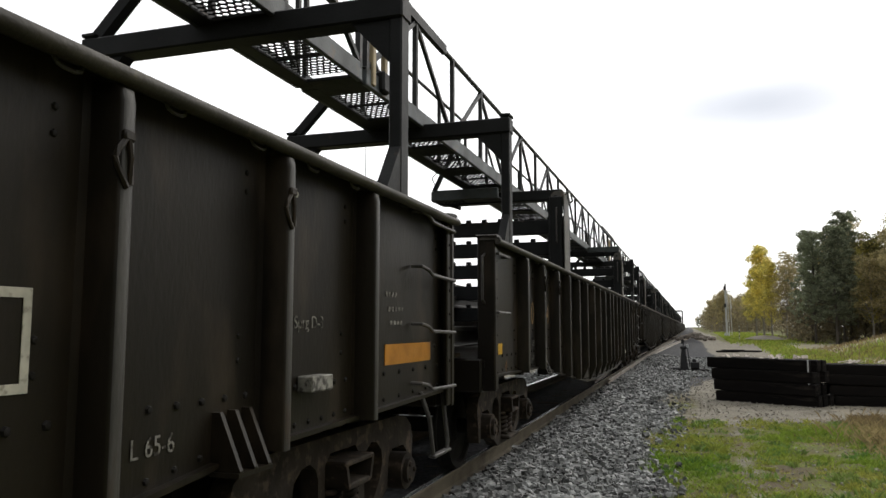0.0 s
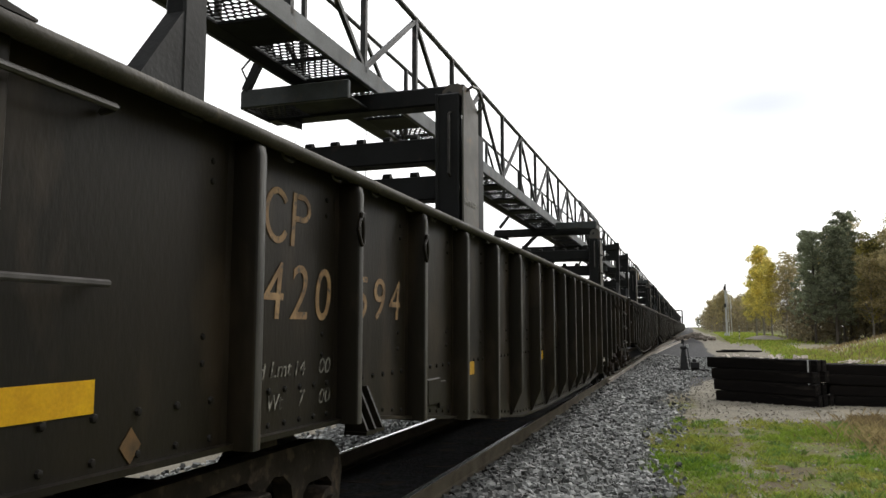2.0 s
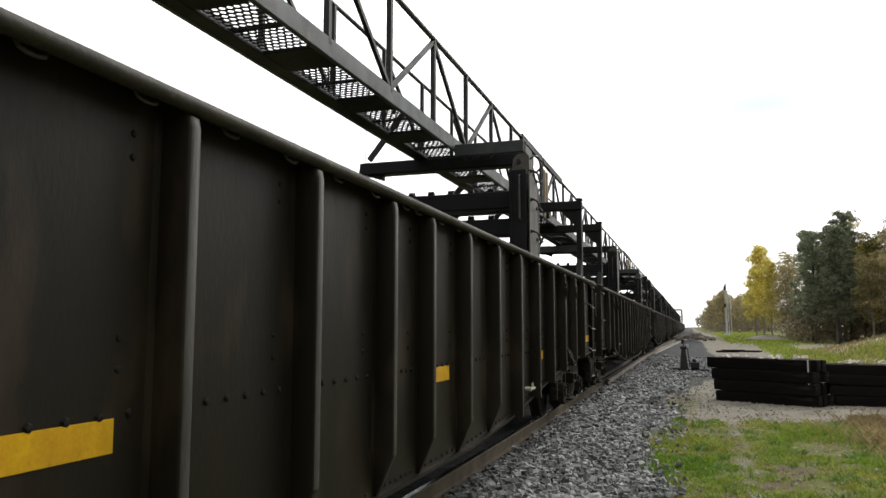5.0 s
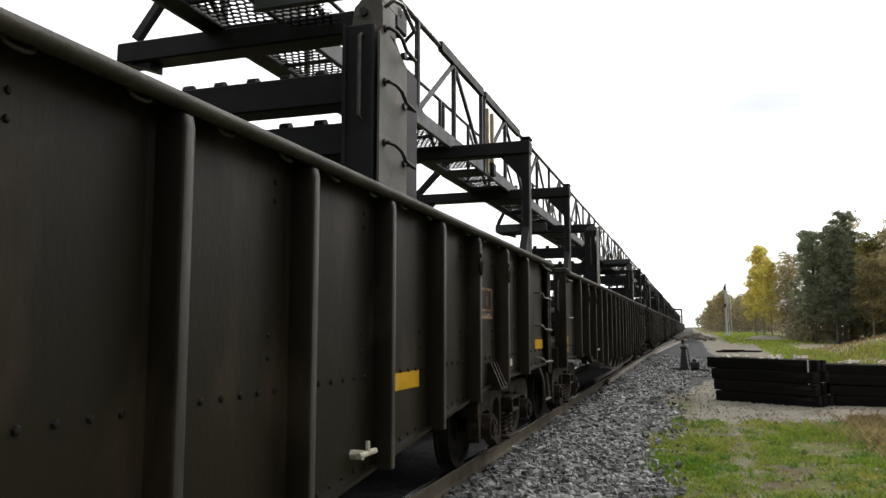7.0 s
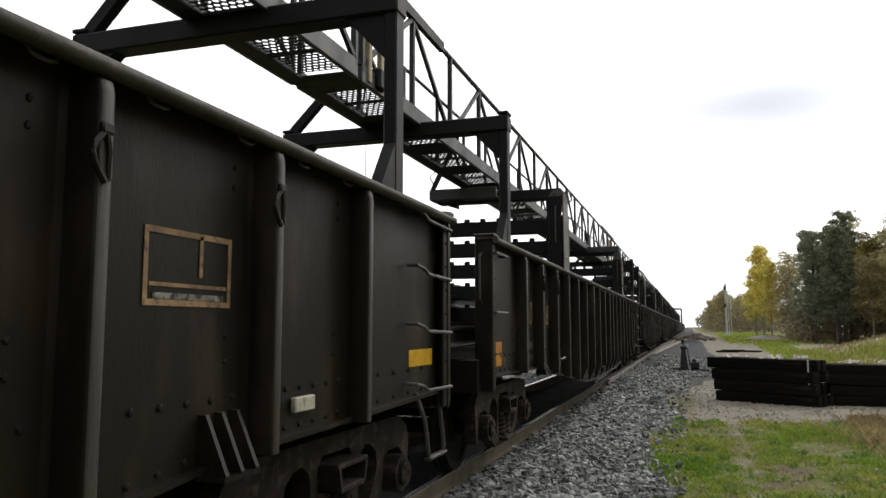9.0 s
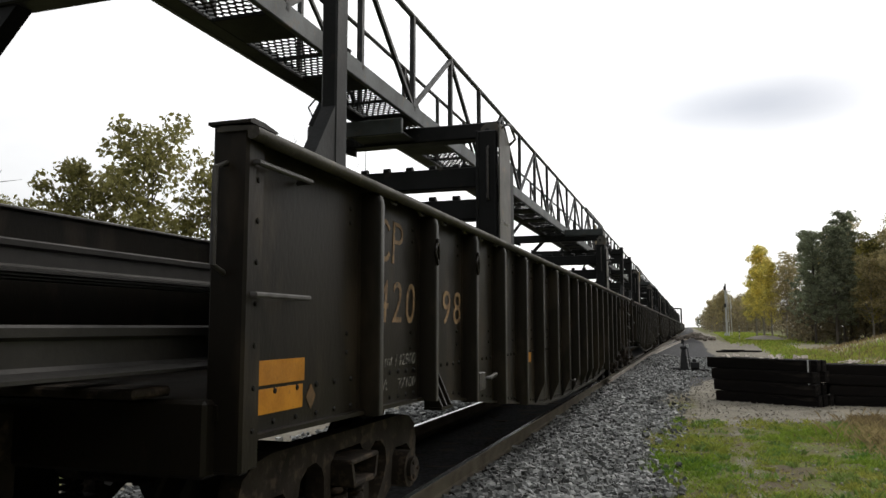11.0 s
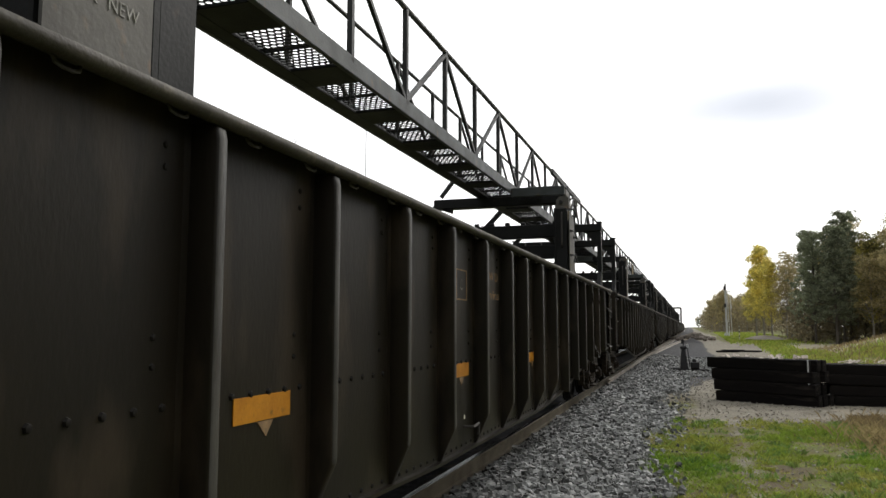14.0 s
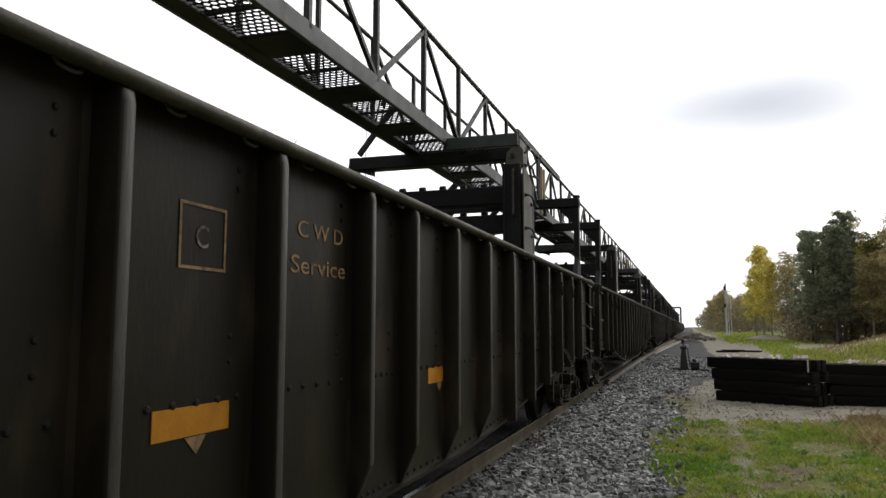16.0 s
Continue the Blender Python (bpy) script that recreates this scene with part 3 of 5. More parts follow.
def build_truck(car, y, wheels_me, frame_me):
    truck = part("truck", Shape().bevelled((0, y, 0.56), (1.9, 0.36, 0.26), 0.03).bevelled((0, y, 0.78), (0.5, 0.5, 0.2), 0.03), TRUCK, car, "black cast-steel freight truck", False)
    for sgn in (-1, 1):
        part("side_frame", frame_me, TRUCK, truck, at=Matrix.Translation((sgn * 1.03 - 0.055, y, 0)))
        for dy in (-0.11, 0.0, 0.11):
            part("spring", spring_shape((sgn * 1.03 + (0.03 if dy else -0.02) * sgn, y + dy, 0.25), 0.055, 0.24), TRUCK, truck, smooth=True)
        part("spring_seat", Shape().bevelled((sgn * 1.05, y, 0.235), (0.26, 0.46, 0.035), 0.01), TRUCK, truck)
        hollow = Shape().bevelled((sgn * 1.07, y, 0.645), (0.26, 0.40, 0.03), 0.008).bevelled((sgn * 1.07, y, 0.515), (0.26, 0.30, 0.035), 0.008).box((sgn * 1.00, y, 0.58), (0.05, 0.32, 0.12))
        for o in (-1, 1):
            hollow.bar((sgn * 1.07, y + o * 0.185, 0.645), (sgn * 1.07, y + o * 0.145, 0.515), 0.26, 0.028, (0, 1, 0))
        part("bolster_end", hollow, TRUCK, truck)
        for dy in (-0.865, 0.865):
            cap = Shape().tube([(sgn * 0.99, y + dy, 0.43), (sgn * 1.16, y + dy, 0.43)], 0.125, 12).tube([(sgn * 1.16, y + dy, 0.43), (sgn * 1.19, y + dy, 0.43)], 0.085, 12)
            for a in range(3):
                cap.dome((sgn * 1.19, y + dy + 0.055 * math.cos(a * 2.1), 0.43 + 0.055 * math.sin(a * 2.1)), 0.02, (sgn, 0, 0))
            part("bearing_cap", cap, TRUCK, truck, smooth=True)
    for dy in (-0.865, 0.865):
        part("wheelset", wheels_me, WHEEL, truck, at=Matrix.Translation((0, y + dy, 0.43)))
        for sgn in (-1, 1):
            part("brake_shoe", Shape().bevelled((sgn * 0.76, y + dy - math.copysign(0.455, dy), 0.44), (0.09, 0.05, 0.32), 0.012), TRUCK, truck)
    return truck


def grab(points, car, r=0.0125):
    part("grab_iron", Shape().tube(points, r, 8), GRAB, car, smooth=True)


def build_ends(car):
    for y, d in ((0.0, -1), (LENGTH, 1)):
        part("end_sill", Shape().bevelled((0, y + d * 0.02, 0.98), (2.52, 0.16, 0.30), 0.015), CAR_PAINT, car)
        part("buffer_block", Shape().bevelled((0, y + d * 0.16, 0.88), (0.62, 0.22, 0.42), 0.03).bevelled((0.6, y + d * 0.14, 1.16), (0.9, 0.22, 0.04), 0.01), TRUCK, car)
        part("coupler", Shape().bevelled((0, y + d * 0.38, 0.86), (0.15, 0.40, 0.17), 0.03).bevelled((0.03, y + d * 0.54, 0.86), (0.30, 0.20, 0.28), 0.05), TRUCK, car)
        hose = [(0.32, y + d * 0.25, 0.80), (0.34, y + d * 0.40, 0.62), (0.30, y + d * 0.55, 0.47), (0.22, y + d * 0.66, 0.50)]
        part("air_hose", Shape().tube(hose, 0.022, 7), DARK_STEEL, car, smooth=True)
        for sgn in (-1, 1):
            part("corner_cap", Shape().prism([(y + d * 0.055, 2.236), (y + d * 0.055, 2.250), (y + d * 0.03, 2.258), (y - d * 0.05, 2.258), (y - d * 0.16, 2.244), (y - d * 0.16, 2.236)], sgn * (SIDE - 0.10), sgn * (SIDE + 0.10), 0), CAR_PAINT, car)
            part("corner_post", Shape().bevelled((sgn * (SIDE - 0.005), y, 1.545), (0.17, 0.07, 1.41), 0.012)
                 .bevelled((sgn * (SIDE + 0.055), y - d * 0.06, 1.52), (0.03, 0.10, 1.34), 0.008), CAR_PAINT, car)
    yf, yr = 0.0, LENGTH
    for sgn in (-1, 1):
        xo = sgn * (SIDE + 0.10)
        xs = sgn * (SIDE + 0.01)
        for z in (2.085, 1.545):
            grab([(xs, yf + 0.0, z), (xo, yf + 0.01, z), (xo, yf + 0.46, z), (xs, yf + 0.50, z + 0.005)], car)
        grab([(sgn * (SIDE - 0.02), yf - 0.03, 2.08), (sgn * (SIDE - 0.02), yf - 0.11, 2.05), (sgn * (SIDE - 0.02), yf - 0.11, 1.66), (sgn * (SIDE - 0.02), yf - 0.03, 1.63)], car)
        grab([(sgn * (SIDE - 0.02), yr + 0.03, 2.08), (sgn * (SIDE - 0.02), yr + 0.17, 2.05), (sgn * (SIDE - 0.02), yr + 0.17, 1.50), (sgn * (SIDE - 0.02), yr + 0.03, 1.47)], car)
        for z in (2.13, 1.765, 1.385, 1.00):
            grab([(xs, yr - 0.70, z + 0.05), (xo - sgn * 0.02, yr - 0.69, z + 0.05), (xo, yr - 0.60, z + 0.03), (xo, yr - 0.52, z), (xo, yr - 0.02, z - 0.01), (xs, yr + 0.02, z - 0.01)], car)
        step = Shape().tube([(xs, yr - 0.52, 0.98), (xo - sgn * 0.03, yr - 0.50, 0.80), (xo - sgn * 0.03, yr - 0.44, 0.60), (xo - sgn * 0.03, yr - 0.42, 0.54),
                             (xo - sgn * 0.03, yr - 0.12, 0.54), (xo - sgn * 0.03, yr - 0.10, 0.60), (xs, yr - 0.06, 0.98)], 0.016, 7)
        step.bevelled((xo - sgn * 0.03, yr - 0.27, 0.545), (0.05, 0.36, 0.018), 0.004)
        part("sill_step", step, GRAB, car, smooth=True)


def build_side_fittings(car):
    """Fittings of the sides: lading hooks under the rim, tie anchors, jacking pads, floor sheet."""
    for sgn in (-1, 1):
        for ym in [y + 0.28 for y in POSTS[:-1]] + [y - 0.20 for y in POSTS[1:]]:
            part("lading_hook", Shape().tube([(sgn * (SIDE + 0.07), ym - 0.055, RIM - 0.06), (sgn * (SIDE + 0.075), ym - 0.045, RIM - 0.085), (sgn * (SIDE + 0.08), ym - 0.02, RIM - 0.094),
                                              (sgn * (SIDE + 0.08), ym + 0.02, RIM - 0.094), (sgn * (SIDE + 0.075), ym + 0.045, RIM - 0.085), (sgn * (SIDE + 0.07), ym + 0.055, RIM - 0.06)], 0.007, 6), GRAB, car, smooth=True)
        for y in (POSTS[1], POSTS[2], POSTS[16], POSTS[17]):
            xf = sgn * (POST_FACE + 0.006)
            part("tie_anchor", Shape().bevelled((xf, y - 0.012, 2.0), (0.022, 0.05, 0.035), 0.006).tube(
                [(xf, y - 0.012, 2.0), (xf, y - 0.05, 1.955), (xf, y - 0.066, 1.925), (xf, y - 0.055, 1.895), (xf, y - 0.012, 1.84), (xf, y + 0.004, 1.85), (xf, y + 0.002, 1.93), (xf, y - 0.012, 2.0)], 0.010, 6), CAR_PAINT, car, smooth=True)
        for y in (POSTS[1] + 0.19, POSTS[17] - 0.25):
            pad = Shape()
            for o in (-0.10, 0.0, 0.10):
                pad.prism([(sgn * SIDE, 1.09), (sgn * (SIDE + 0.035), 1.09), (sgn * (SIDE + 0.13), 0.875), (sgn * (SIDE + 0.13), 0.85), (sgn * SIDE, 0.85)], y + o - 0.011, y + o + 0.011, 1)
            pad.box((sgn * (SIDE + 0.066), y, 0.86), (0.13, 0.24, 0.018))
            part("jacking_pad", pad, CAR_PAINT, car)
    part("floor", Shape().box((0, LENGTH / 2, 1.08), (2.55, LENGTH + 0.1, 0.06)).box((0, LENGTH / 2, 0.90), (0.34, LENGTH - 0.6, 0.32)), CAR_PAINT, car)
    for k in range(10):
        part("cross_bearer", Shape().box((0, 1.6 + k * 1.85, 0.97), (2.54, 0.16, 0.16)), TRUCK, car)
    part("brake_cylinder", Shape().tube([(0.45, 8.6, 0.72), (0.45, 9.5, 0.72)], 0.16, 14).tube([(-0.4, 9.8, 0.74), (-0.4, 11.3, 0.74)], 0.2, 14), TRUCK, car, smooth=True)


# overhead rack: portals, roller stands and the catwalk
LEG_X = 1.30
BEAM_Z = 3.53
WALK_X0, WALK_X1 = -0.27, 0.34
WALK_Z = 3.58
TOP_Z = 4.72


def build_portal(car, y):
    portal = part("portal", Shape().bevelled((0, y, BEAM_Z), (2 * LEG_X + 0.04, 0.18, 0.16), 0.012), GANTRY, car, "dark steel portal frame")
    for sgn in (-1, 1):
        x = sgn * (LEG_X - 0.035)
        part("leg", Shape().bevelled((x, y, 2.91), (0.09, 0.14, 1.44), 0.01), GANTRY, portal)
        part("knee_plate", Shape().prism([(sgn * (LEG_X - 0.07), 3.45), (sgn * (LEG_X - 0.07), 3.14), (sgn * (LEG_X - 0.36), 3.45)], y - 0.06, y + 0.06, 1), GANTRY, portal)
        foot = Shape().prism([(y - 0.07, 2.58), (y - 0.34, 2.20), (y + 0.07, 2.20), (y + 0.07, 2.58)], x - 0.04, x + 0.04, 0)
        part("foot_plate", foot, GANTRY, portal)
        part("cap_plate", Shape().bevelled((x, y, 3.64), (0.12, 0.17, 0.03), 0.006), GANTRY, portal)
    # outrigger strut at the far end of the beam
    part("strut", Shape().bar((-LEG_X + 0.05, y, BEAM_Z + 0.08), (-0.62, y, 4.25), 0.09, 0.09), GANTRY, portal)
    return portal


ROLLER = []


def build_stand(car, y, rungs):
    """Roller stand: built-up columns with a grey cover plate, tiers of roller beams across the car and a small cross platform."""
    by, bz, x_end = (y + 0.56, 3.505, -1.08) if rungs else (y + 0.38, 3.453, -0.74)
    stand = part("roller_stand", Shape().bevelled(((1.24 + x_end) / 2, by, bz), (1.24 - x_end, 0.20, 0.165), 0.012), GANTRY, car, "dark steel roller stand")
    part("beam_shoe", Shape().prism([(x_end, bz + 0.08), (x_end + 0.22, bz - 0.083), (x_end + 0.30, bz - 0.083), (x_end + 0.30, bz - 0.15), (x_end - 0.02, bz - 0.04)], by - 0.07, by + 0.07, 1), GANTRY, stand)
    top = 3.25 if rungs else 3.44
    for sgn in (-1, 1):
        x0 = sgn * LEG_X
        column_top = 3.27 if rungs else 3.37
        part("column", Shape().bevelled((x0 - sgn * 0.125, y + 0.04, (column_top + 1.49) / 2), (0.20, 0.09, column_top - 1.49), 0.01)
             .bevelled((x0 - sgn * 0.215, y - 0.012, (column_top + 1.49) / 2), (0.024, 0.03, column_top - 1.49), 0.005), GANTRY, stand)
        part("back_column", Shape().bevelled((x0 - sgn * 0.135, y + 0.635, 2.335), (0.24, 0.22, 1.63), 0.01).bevelled((x0 - sgn * 0.02, y + 0.51, 2.335), (0.02, 0.04, 1.60), 0.004), GANTRY, stand)
        part("web_plate", Shape().bevelled((x0 - sgn * 0.15, y + 0.30, 2.36), (0.06, 0.44, 1.72), 0.008), GANTRY, stand)
        part("cover_plate", Shape().prism([(y + 0.0, 2.26), (y + 0.46, 2.26), (y + 0.46, top - 0.12), (y + 0.13, top), (y + 0.05, top), (y, top - 0.05)], x0 + sgn * 0.0, x0 + sgn * 0.014, 0), PLATE, stand, "grey steel cover plate")
        arch = [(x0 - sgn * 0.22, 3.26), (x0 - sgn * 0.20, 3.42), (x0 - sgn * 0.15, 3.47), (x0 - sgn * 0.06, 3.48), (x0 - sgn * 0.01, 3.44), (x0 - sgn * 0.004, 3.26)]
        part("column_cap", Shape().prism(arch, y + 0.088, y + 0.30, 1), PLATE, stand, "grey rounded column cap")
        part("cap_pin", Shape().tube([(x0 - sgn * 0.13, y + 0.06, 3.38), (x0 - sgn * 0.13, y + 0.12, 3.38)], 0.028, 9), DARK_STEEL, stand, smooth=True)
        part("cap_hoop", Shape().tube([(x0, y + 0.10, 3.40), (x0 + sgn * 0.06, y + 0.10, 3.44), (x0 + sgn * 0.08, y + 0.20, 3.45), (x0 + sgn * 0.08, y + 0.42, 3.36), (x0, y + 0.44, 3.30)], 0.014, 7), GRAB, stand, smooth=True)
        part("hand_rail", Shape().tube([(x0 - sgn * 0.10, y - 0.01, 3.20), (x0 - sgn * 0.10, y - 0.05, 3.18), (x0 - sgn * 0.10, y - 0.05, 2.68), (x0 - sgn * 0.10, y - 0.01, 2.66)], 0.012, 7), GRAB, stand, smooth=True)
        if rungs:
            for z in (3.21, 2.87, 2.49):
                part("rung", Shape().tube([(x0, y + 0.07, z + 0.04), (x0 + sgn * 0.05, y + 0.07, z + 0.04), (x0 + sgn * 0.07, y + 0.12, z + 0.035), (x0 + sgn * 0.08, y + 0.20, z + 0.015), (x0 + sgn * 0.08, y + 0.28, z - 0.035), (x0 + sgn * 0.08, y + 0.44, z - 0.045), (x0 + sgn * 0.04, y + 0.46, z - 0.02), (x0 - sgn * 0.02, y + 0.46, z - 0.01)], 0.013, 7), DARK_STEEL, stand, smooth=True)
                for yy, zz in ((y + 0.07, z + 0.04), (y + 0.40, z - 0.02)):
                    part("rung_boss", Shape().tube([(x0, yy, zz), (x0 + sgn * 0.03, yy, zz)], 0.024, 8), DARK_STEEL, stand, smooth=True)
        if sgn > 0 and not rungs:
            letters("PACK", 0.048, y + 0.04, 2.425, x0 + 0.017, CHALK, stand, 0.165, "chalk_word")
            letters("NEW", 0.048, y + 0.25, 2.425, x0 + 0.017, CHALK, stand, 0.14, "chalk_word")
    for z in (3.055, 2.72, 2.385, 2.05, 1.715):
        part("roller_beam", Shape().bevelled((0, y + 0.28, z - 0.11), (2.42, 0.20, 0.21), 0.01), GANTRY, stand)
        for k in range(9):
            part("roller", ROLLER[0], GANTRY, stand, at=Matrix.Translation((-1.04 + 0.26 * k, y + 0.28, z + 0.018)))
    # cross platform with a pierced floor: away from the column on one stand, towards it on the other
    if rungs:
        part("platform_channel", Shape().bevelled((0.80, y + 0.10, 3.57), (0.86, 0.05, 0.15), 0.008), CHANNEL, stand)
        part("platform_grating", ROLLER[1], GRATE, stand, at=Matrix.Translation((0.42, y + 0.13, 3.515)))["kind"] = "stuff"
        part("platform_end", Shape().bevelled((1.215, y + 0.35, 3.55), (0.05, 0.44, 0.13), 0.02), PLATE, stand)
    else:
        part("platform_channel", Shape().bevelled((-0.20, y - 0.13, 3.455), (1.06, 0.05, 0.165), 0.008), CHANNEL, stand)
        part("platform_floor", Shape().bevelled((0.02, y + 0.13, 3.40), (0.60, 0.46, 0.02), 0.004), GANTRY, stand)
        part("platform_grating", ROLLER[1], GRATE, stand, at=Matrix.Translation((-0.70, y - 0.10, 3.385)))["kind"] = "stuff"
        part("platform_end", Shape().bevelled((-0.735, y + 0.12, 3.455), (0.04, 0.50, 0.165), 0.008), GANTRY, stand)
        part("platform_strut", Shape().bar((-0.70, y - 0.13, 3.53), (-0.30, y - 0.10, 4.35), 0.07, 0.06), GANTRY, stand)
        part("strut_loop", Shape().tube([(-0.68, y - 0.14, 3.62), (-0.74, y - 0.14, 3.74), (-0.66, y - 0.14, 3.82)], 0.010, 6), GRAB, stand, smooth=True)
    if rungs:
        part("catwalk_brace", Shape().bar((-0.98, by, 3.64), (-0.45, by, 4.30), 0.06, 0.06), TRUSS, stand)
    part("underfloor_brace", Shape().bar((-1.05, y + 0.28, 2.70), (-0.55, y + 0.30, 3.05), 0.05, 0.05), TRUSS, stand)
    return stand


def grating_mesh(w, length):
    """Expanded-metal panel: sheet pierced by staggered eight-sided holes."""
    v, f = [], []
    c = 0.060
    nx, ny = int(w / c), int(length / c)
    for j in range(ny):
        for i in range(nx):
            x, y = (i + 0.5 * (j % 2)) * c, j * c
            if x + c > w + 0.01:
                continue
            k = len(v)
            ring = [(-1, -1), (0, -1), (1, -1), (1, 0), (1, 1), (0, 1), (-1, 1), (-1, 0)]
            v += [(x + c / 2 + a * c / 2, y + c / 2 + b * c / 2, 0) for a, b in ring]
            hole = [(-0.70, -0.50), (0, -0.84), (0.70, -0.50), (0.80, 0), (0.70, 0.50), (0, 0.84), (-0.70, 0.50), (-0.80, 0)]
            v += [(x + c / 2 + a * c / 2, y + c / 2 + b * c / 2, 0) for a, b in hole]
            v += [(x + c / 2 + a * c / 2, y + c / 2 + b * c / 2, 0.005) for a, b in hole]
            f += [(k + q, k + (q + 1) % 8, k + 8 + (q + 1) % 8, k + 8 + q) for q in range(8)]
            f += [(k + 8 + q, k + 8 + (q + 1) % 8, k + 16 + (q + 1) % 8, k + 16 + q) for q in range(8)]
    me = bpy.data.meshes.new("grating")
    me.from_pydata(v, [], f)
    me.materials.append(GRATE)
    return me


def build_catwalk(car, grate_me, y0=-0.66, y1=20.52, panels=16):
    n = panels
    step = (y1 - y0) / n
    beams = Shape()
    for x in (WALK_X0, WALK_X1):
        beams.bevelled((x, (y0 + y1) / 2, WALK_Z + 0.08), (0.05, y1 - y0, 0.17), 0.008)
    walkway = part("catwalk", beams, CHANNEL, car, "grey steel catwalk with pierced floor and truss railings")
    for k in range(n):
        y = y0 + k * step
        part("floor_grating", grate_me, GRATE, walkway, at=Matrix.Translation((WALK_X0 + 0.125, y + 0.24, WALK_Z + 0.03)))
        part("floor_bearer", Shape().bevelled(((WALK_X0 + WALK_X1) / 2, y + 0.02, WALK_Z + 0.018), (WALK_X1 - WALK_X0, 0.44, 0.03), 0.004), GANTRY, walkway)
        part("floor_rib", Shape().bevelled(((WALK_X0 + WALK_X1) / 2, y + step * 0.55, WALK_Z + 0.045), (WALK_X1 - WALK_X0, 0.035, 0.03), 0.004), GANTRY, walkway)
    part("kerb_plate", Shape().bevelled((WALK_X0 + 0.07, (y0 + y1) / 2, WALK_Z + 0.012), (0.16, y1 - y0, 0.024), 0.004), GANTRY, walkway)
    for x, zt, wd in ((WALK_X1, TOP_Z, 0.05), (WALK_X0, TOP_Z - 0.06, 0.042)):
        near = x > 0
        part("top_rail", Shape().tube([(x, y0, zt), (x, y1, zt)], 0.030 if near else 0.024, 8), TRUSS, walkway, smooth=True)
        if not near:
            part("mid_rail", Shape().tube([(x, y0, WALK_Z + 0.62), (x, y1, WALK_Z + 0.62)], 0.018, 8), TRUSS, walkway, smooth=True)
        for k in range(n + 1):
            y = min(max(y0 + k * step, y0 + 0.03), y1 - 0.03)
            part("truss_post", Shape().bar((x, y, WALK_Z + 0.1), (x, y, zt), wd, wd, (0, 1, 0)), TRUSS, walkway)
            if k < n:
                a, b = (zt - 0.03, WALK_Z + 0.14) if k % 2 else (WALK_Z + 0.14, zt - 0.03)
                ya, yb = y0 + k * step, y0 + (k + 1) * step
                if near or k % 2:
                    part("truss_brace", Shape().bar((x, ya, a), (x, yb, b), wd * 0.8, wd * 0.9), TRUSS, walkway)
    # heavier sleeve of the railing across the coupling and short gate posts
    part("railing_sleeve", Shape().bar((WALK_X1 + 0.01, y1 - 1.9, TOP_Z), (WALK_X1 + 0.01, y1 - 0.02, TOP_Z), 0.06, 0.11), GANTRY, walkway)
    part("railing_sleeve", Shape().bar((WALK_X1 + 0.01, y0 + 0.02, TOP_Z), (WALK_X1 + 0.01, y0 + 2.3, TOP_Z), 0.06, 0.11), GANTRY, walkway)
    for dy in (0.14, 0.42):
        part("gate_post", Shape().bevelled((WALK_X1 + 0.02, y0 + dy, WALK_Z + 0.50), (0.05, 0.07, 0.95), 0.008), GATE, walkway, "faded yellow gate post")
    part("gate_box", Shape().bevelled((WALK_X1 + 0.03, y0 + 0.36, WALK_Z + 0.12), (0.10, 0.16, 0.20), 0.02), GANTRY, walkway)
    part("lamp_bracket", Shape().tube([(WALK_X0, 14.2, WALK_Z + 0.4), (WALK_X0 + 0.05, 14.25, WALK_Z + 0.62), (WALK_X0 + 0.1, 14.3, WALK_Z + 0.5)], 0.03, 7), DARK_STEEL, walkway)
    return walkway


def build_car():
    car = tagged(new("rail_car"), "long dark weathered steel gondola with overhead rail rack and catwalk", "rail car", "cars of the rail train")
    for sgn in (1, -1):
        part("side_panel", side_panel_shape(sgn), CAR_PAINT, car)
        part("lower_flange", flange_shape(sgn), CAR_PAINT, car)
        part("top_rim", chord_shape(sgn), CHORD_PAINT, car, smooth=True)
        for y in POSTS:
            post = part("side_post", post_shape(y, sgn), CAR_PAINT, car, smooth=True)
            post.data.materials.append(POST_LIT_PAINT)
            # outer faces take the lighter tone, so lit front against shaded flank is coloured in
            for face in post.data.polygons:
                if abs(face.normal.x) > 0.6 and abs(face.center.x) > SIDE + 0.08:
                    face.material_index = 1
        part("rivets", rivets_shape(sgn), RIVET, car, smooth=True)["kind"] = "stuff"
    build_ends(car)
    build_side_fittings(car)
    wheels, frame_me = wheelset_shape().mesh("wheelset", WHEEL, True), frame_with_windows()
    for y in (1.57, 18.72):
        build_truck(car, y, wheels, frame_me)
    return car


def add_rack(car):
    ROLLER.append(Shape().tube([(-0.035, 0, 0), (0.035, 0, 0)], 0.038, 9).mesh("roller", GANTRY, True))
    ROLLER.append(grating_mesh(0.42, 0.40))
    build_portal(car, 0.955)
    build_portal(car, 19.12)
    build_stand(car, 4.50, False)
    build_stand(car, 14.55, True)
    build_catwalk(car, grating_mesh(0.45, 0.92))


STRIPE_X = SIDE + 0.003


def stripe(car, y0, y1, z0, z1, material=None, label="yellow reflective strip"):
    part("reflective_strip", Shape().box((STRIPE_X, (y0 + y1) / 2, (z0 + z1) / 2), (0.004, y1 - y0, z1 - z0)), material or YELLOW, car, label)


def bars(car, y, z, w, h, n, material=None):
    """Unreadable line of writing as a row of plain bars."""
    s = Shape()
    for k in range(n):
        s.box((STRIPE_X, y + w * (k + 0.4) / n, z + h / 2), (0.003, w / n * 0.62, h))
    part("faded_marking", s, material or GREYWHITE, car, "faded illegible stencilled marking")["kind"] = "stuff"


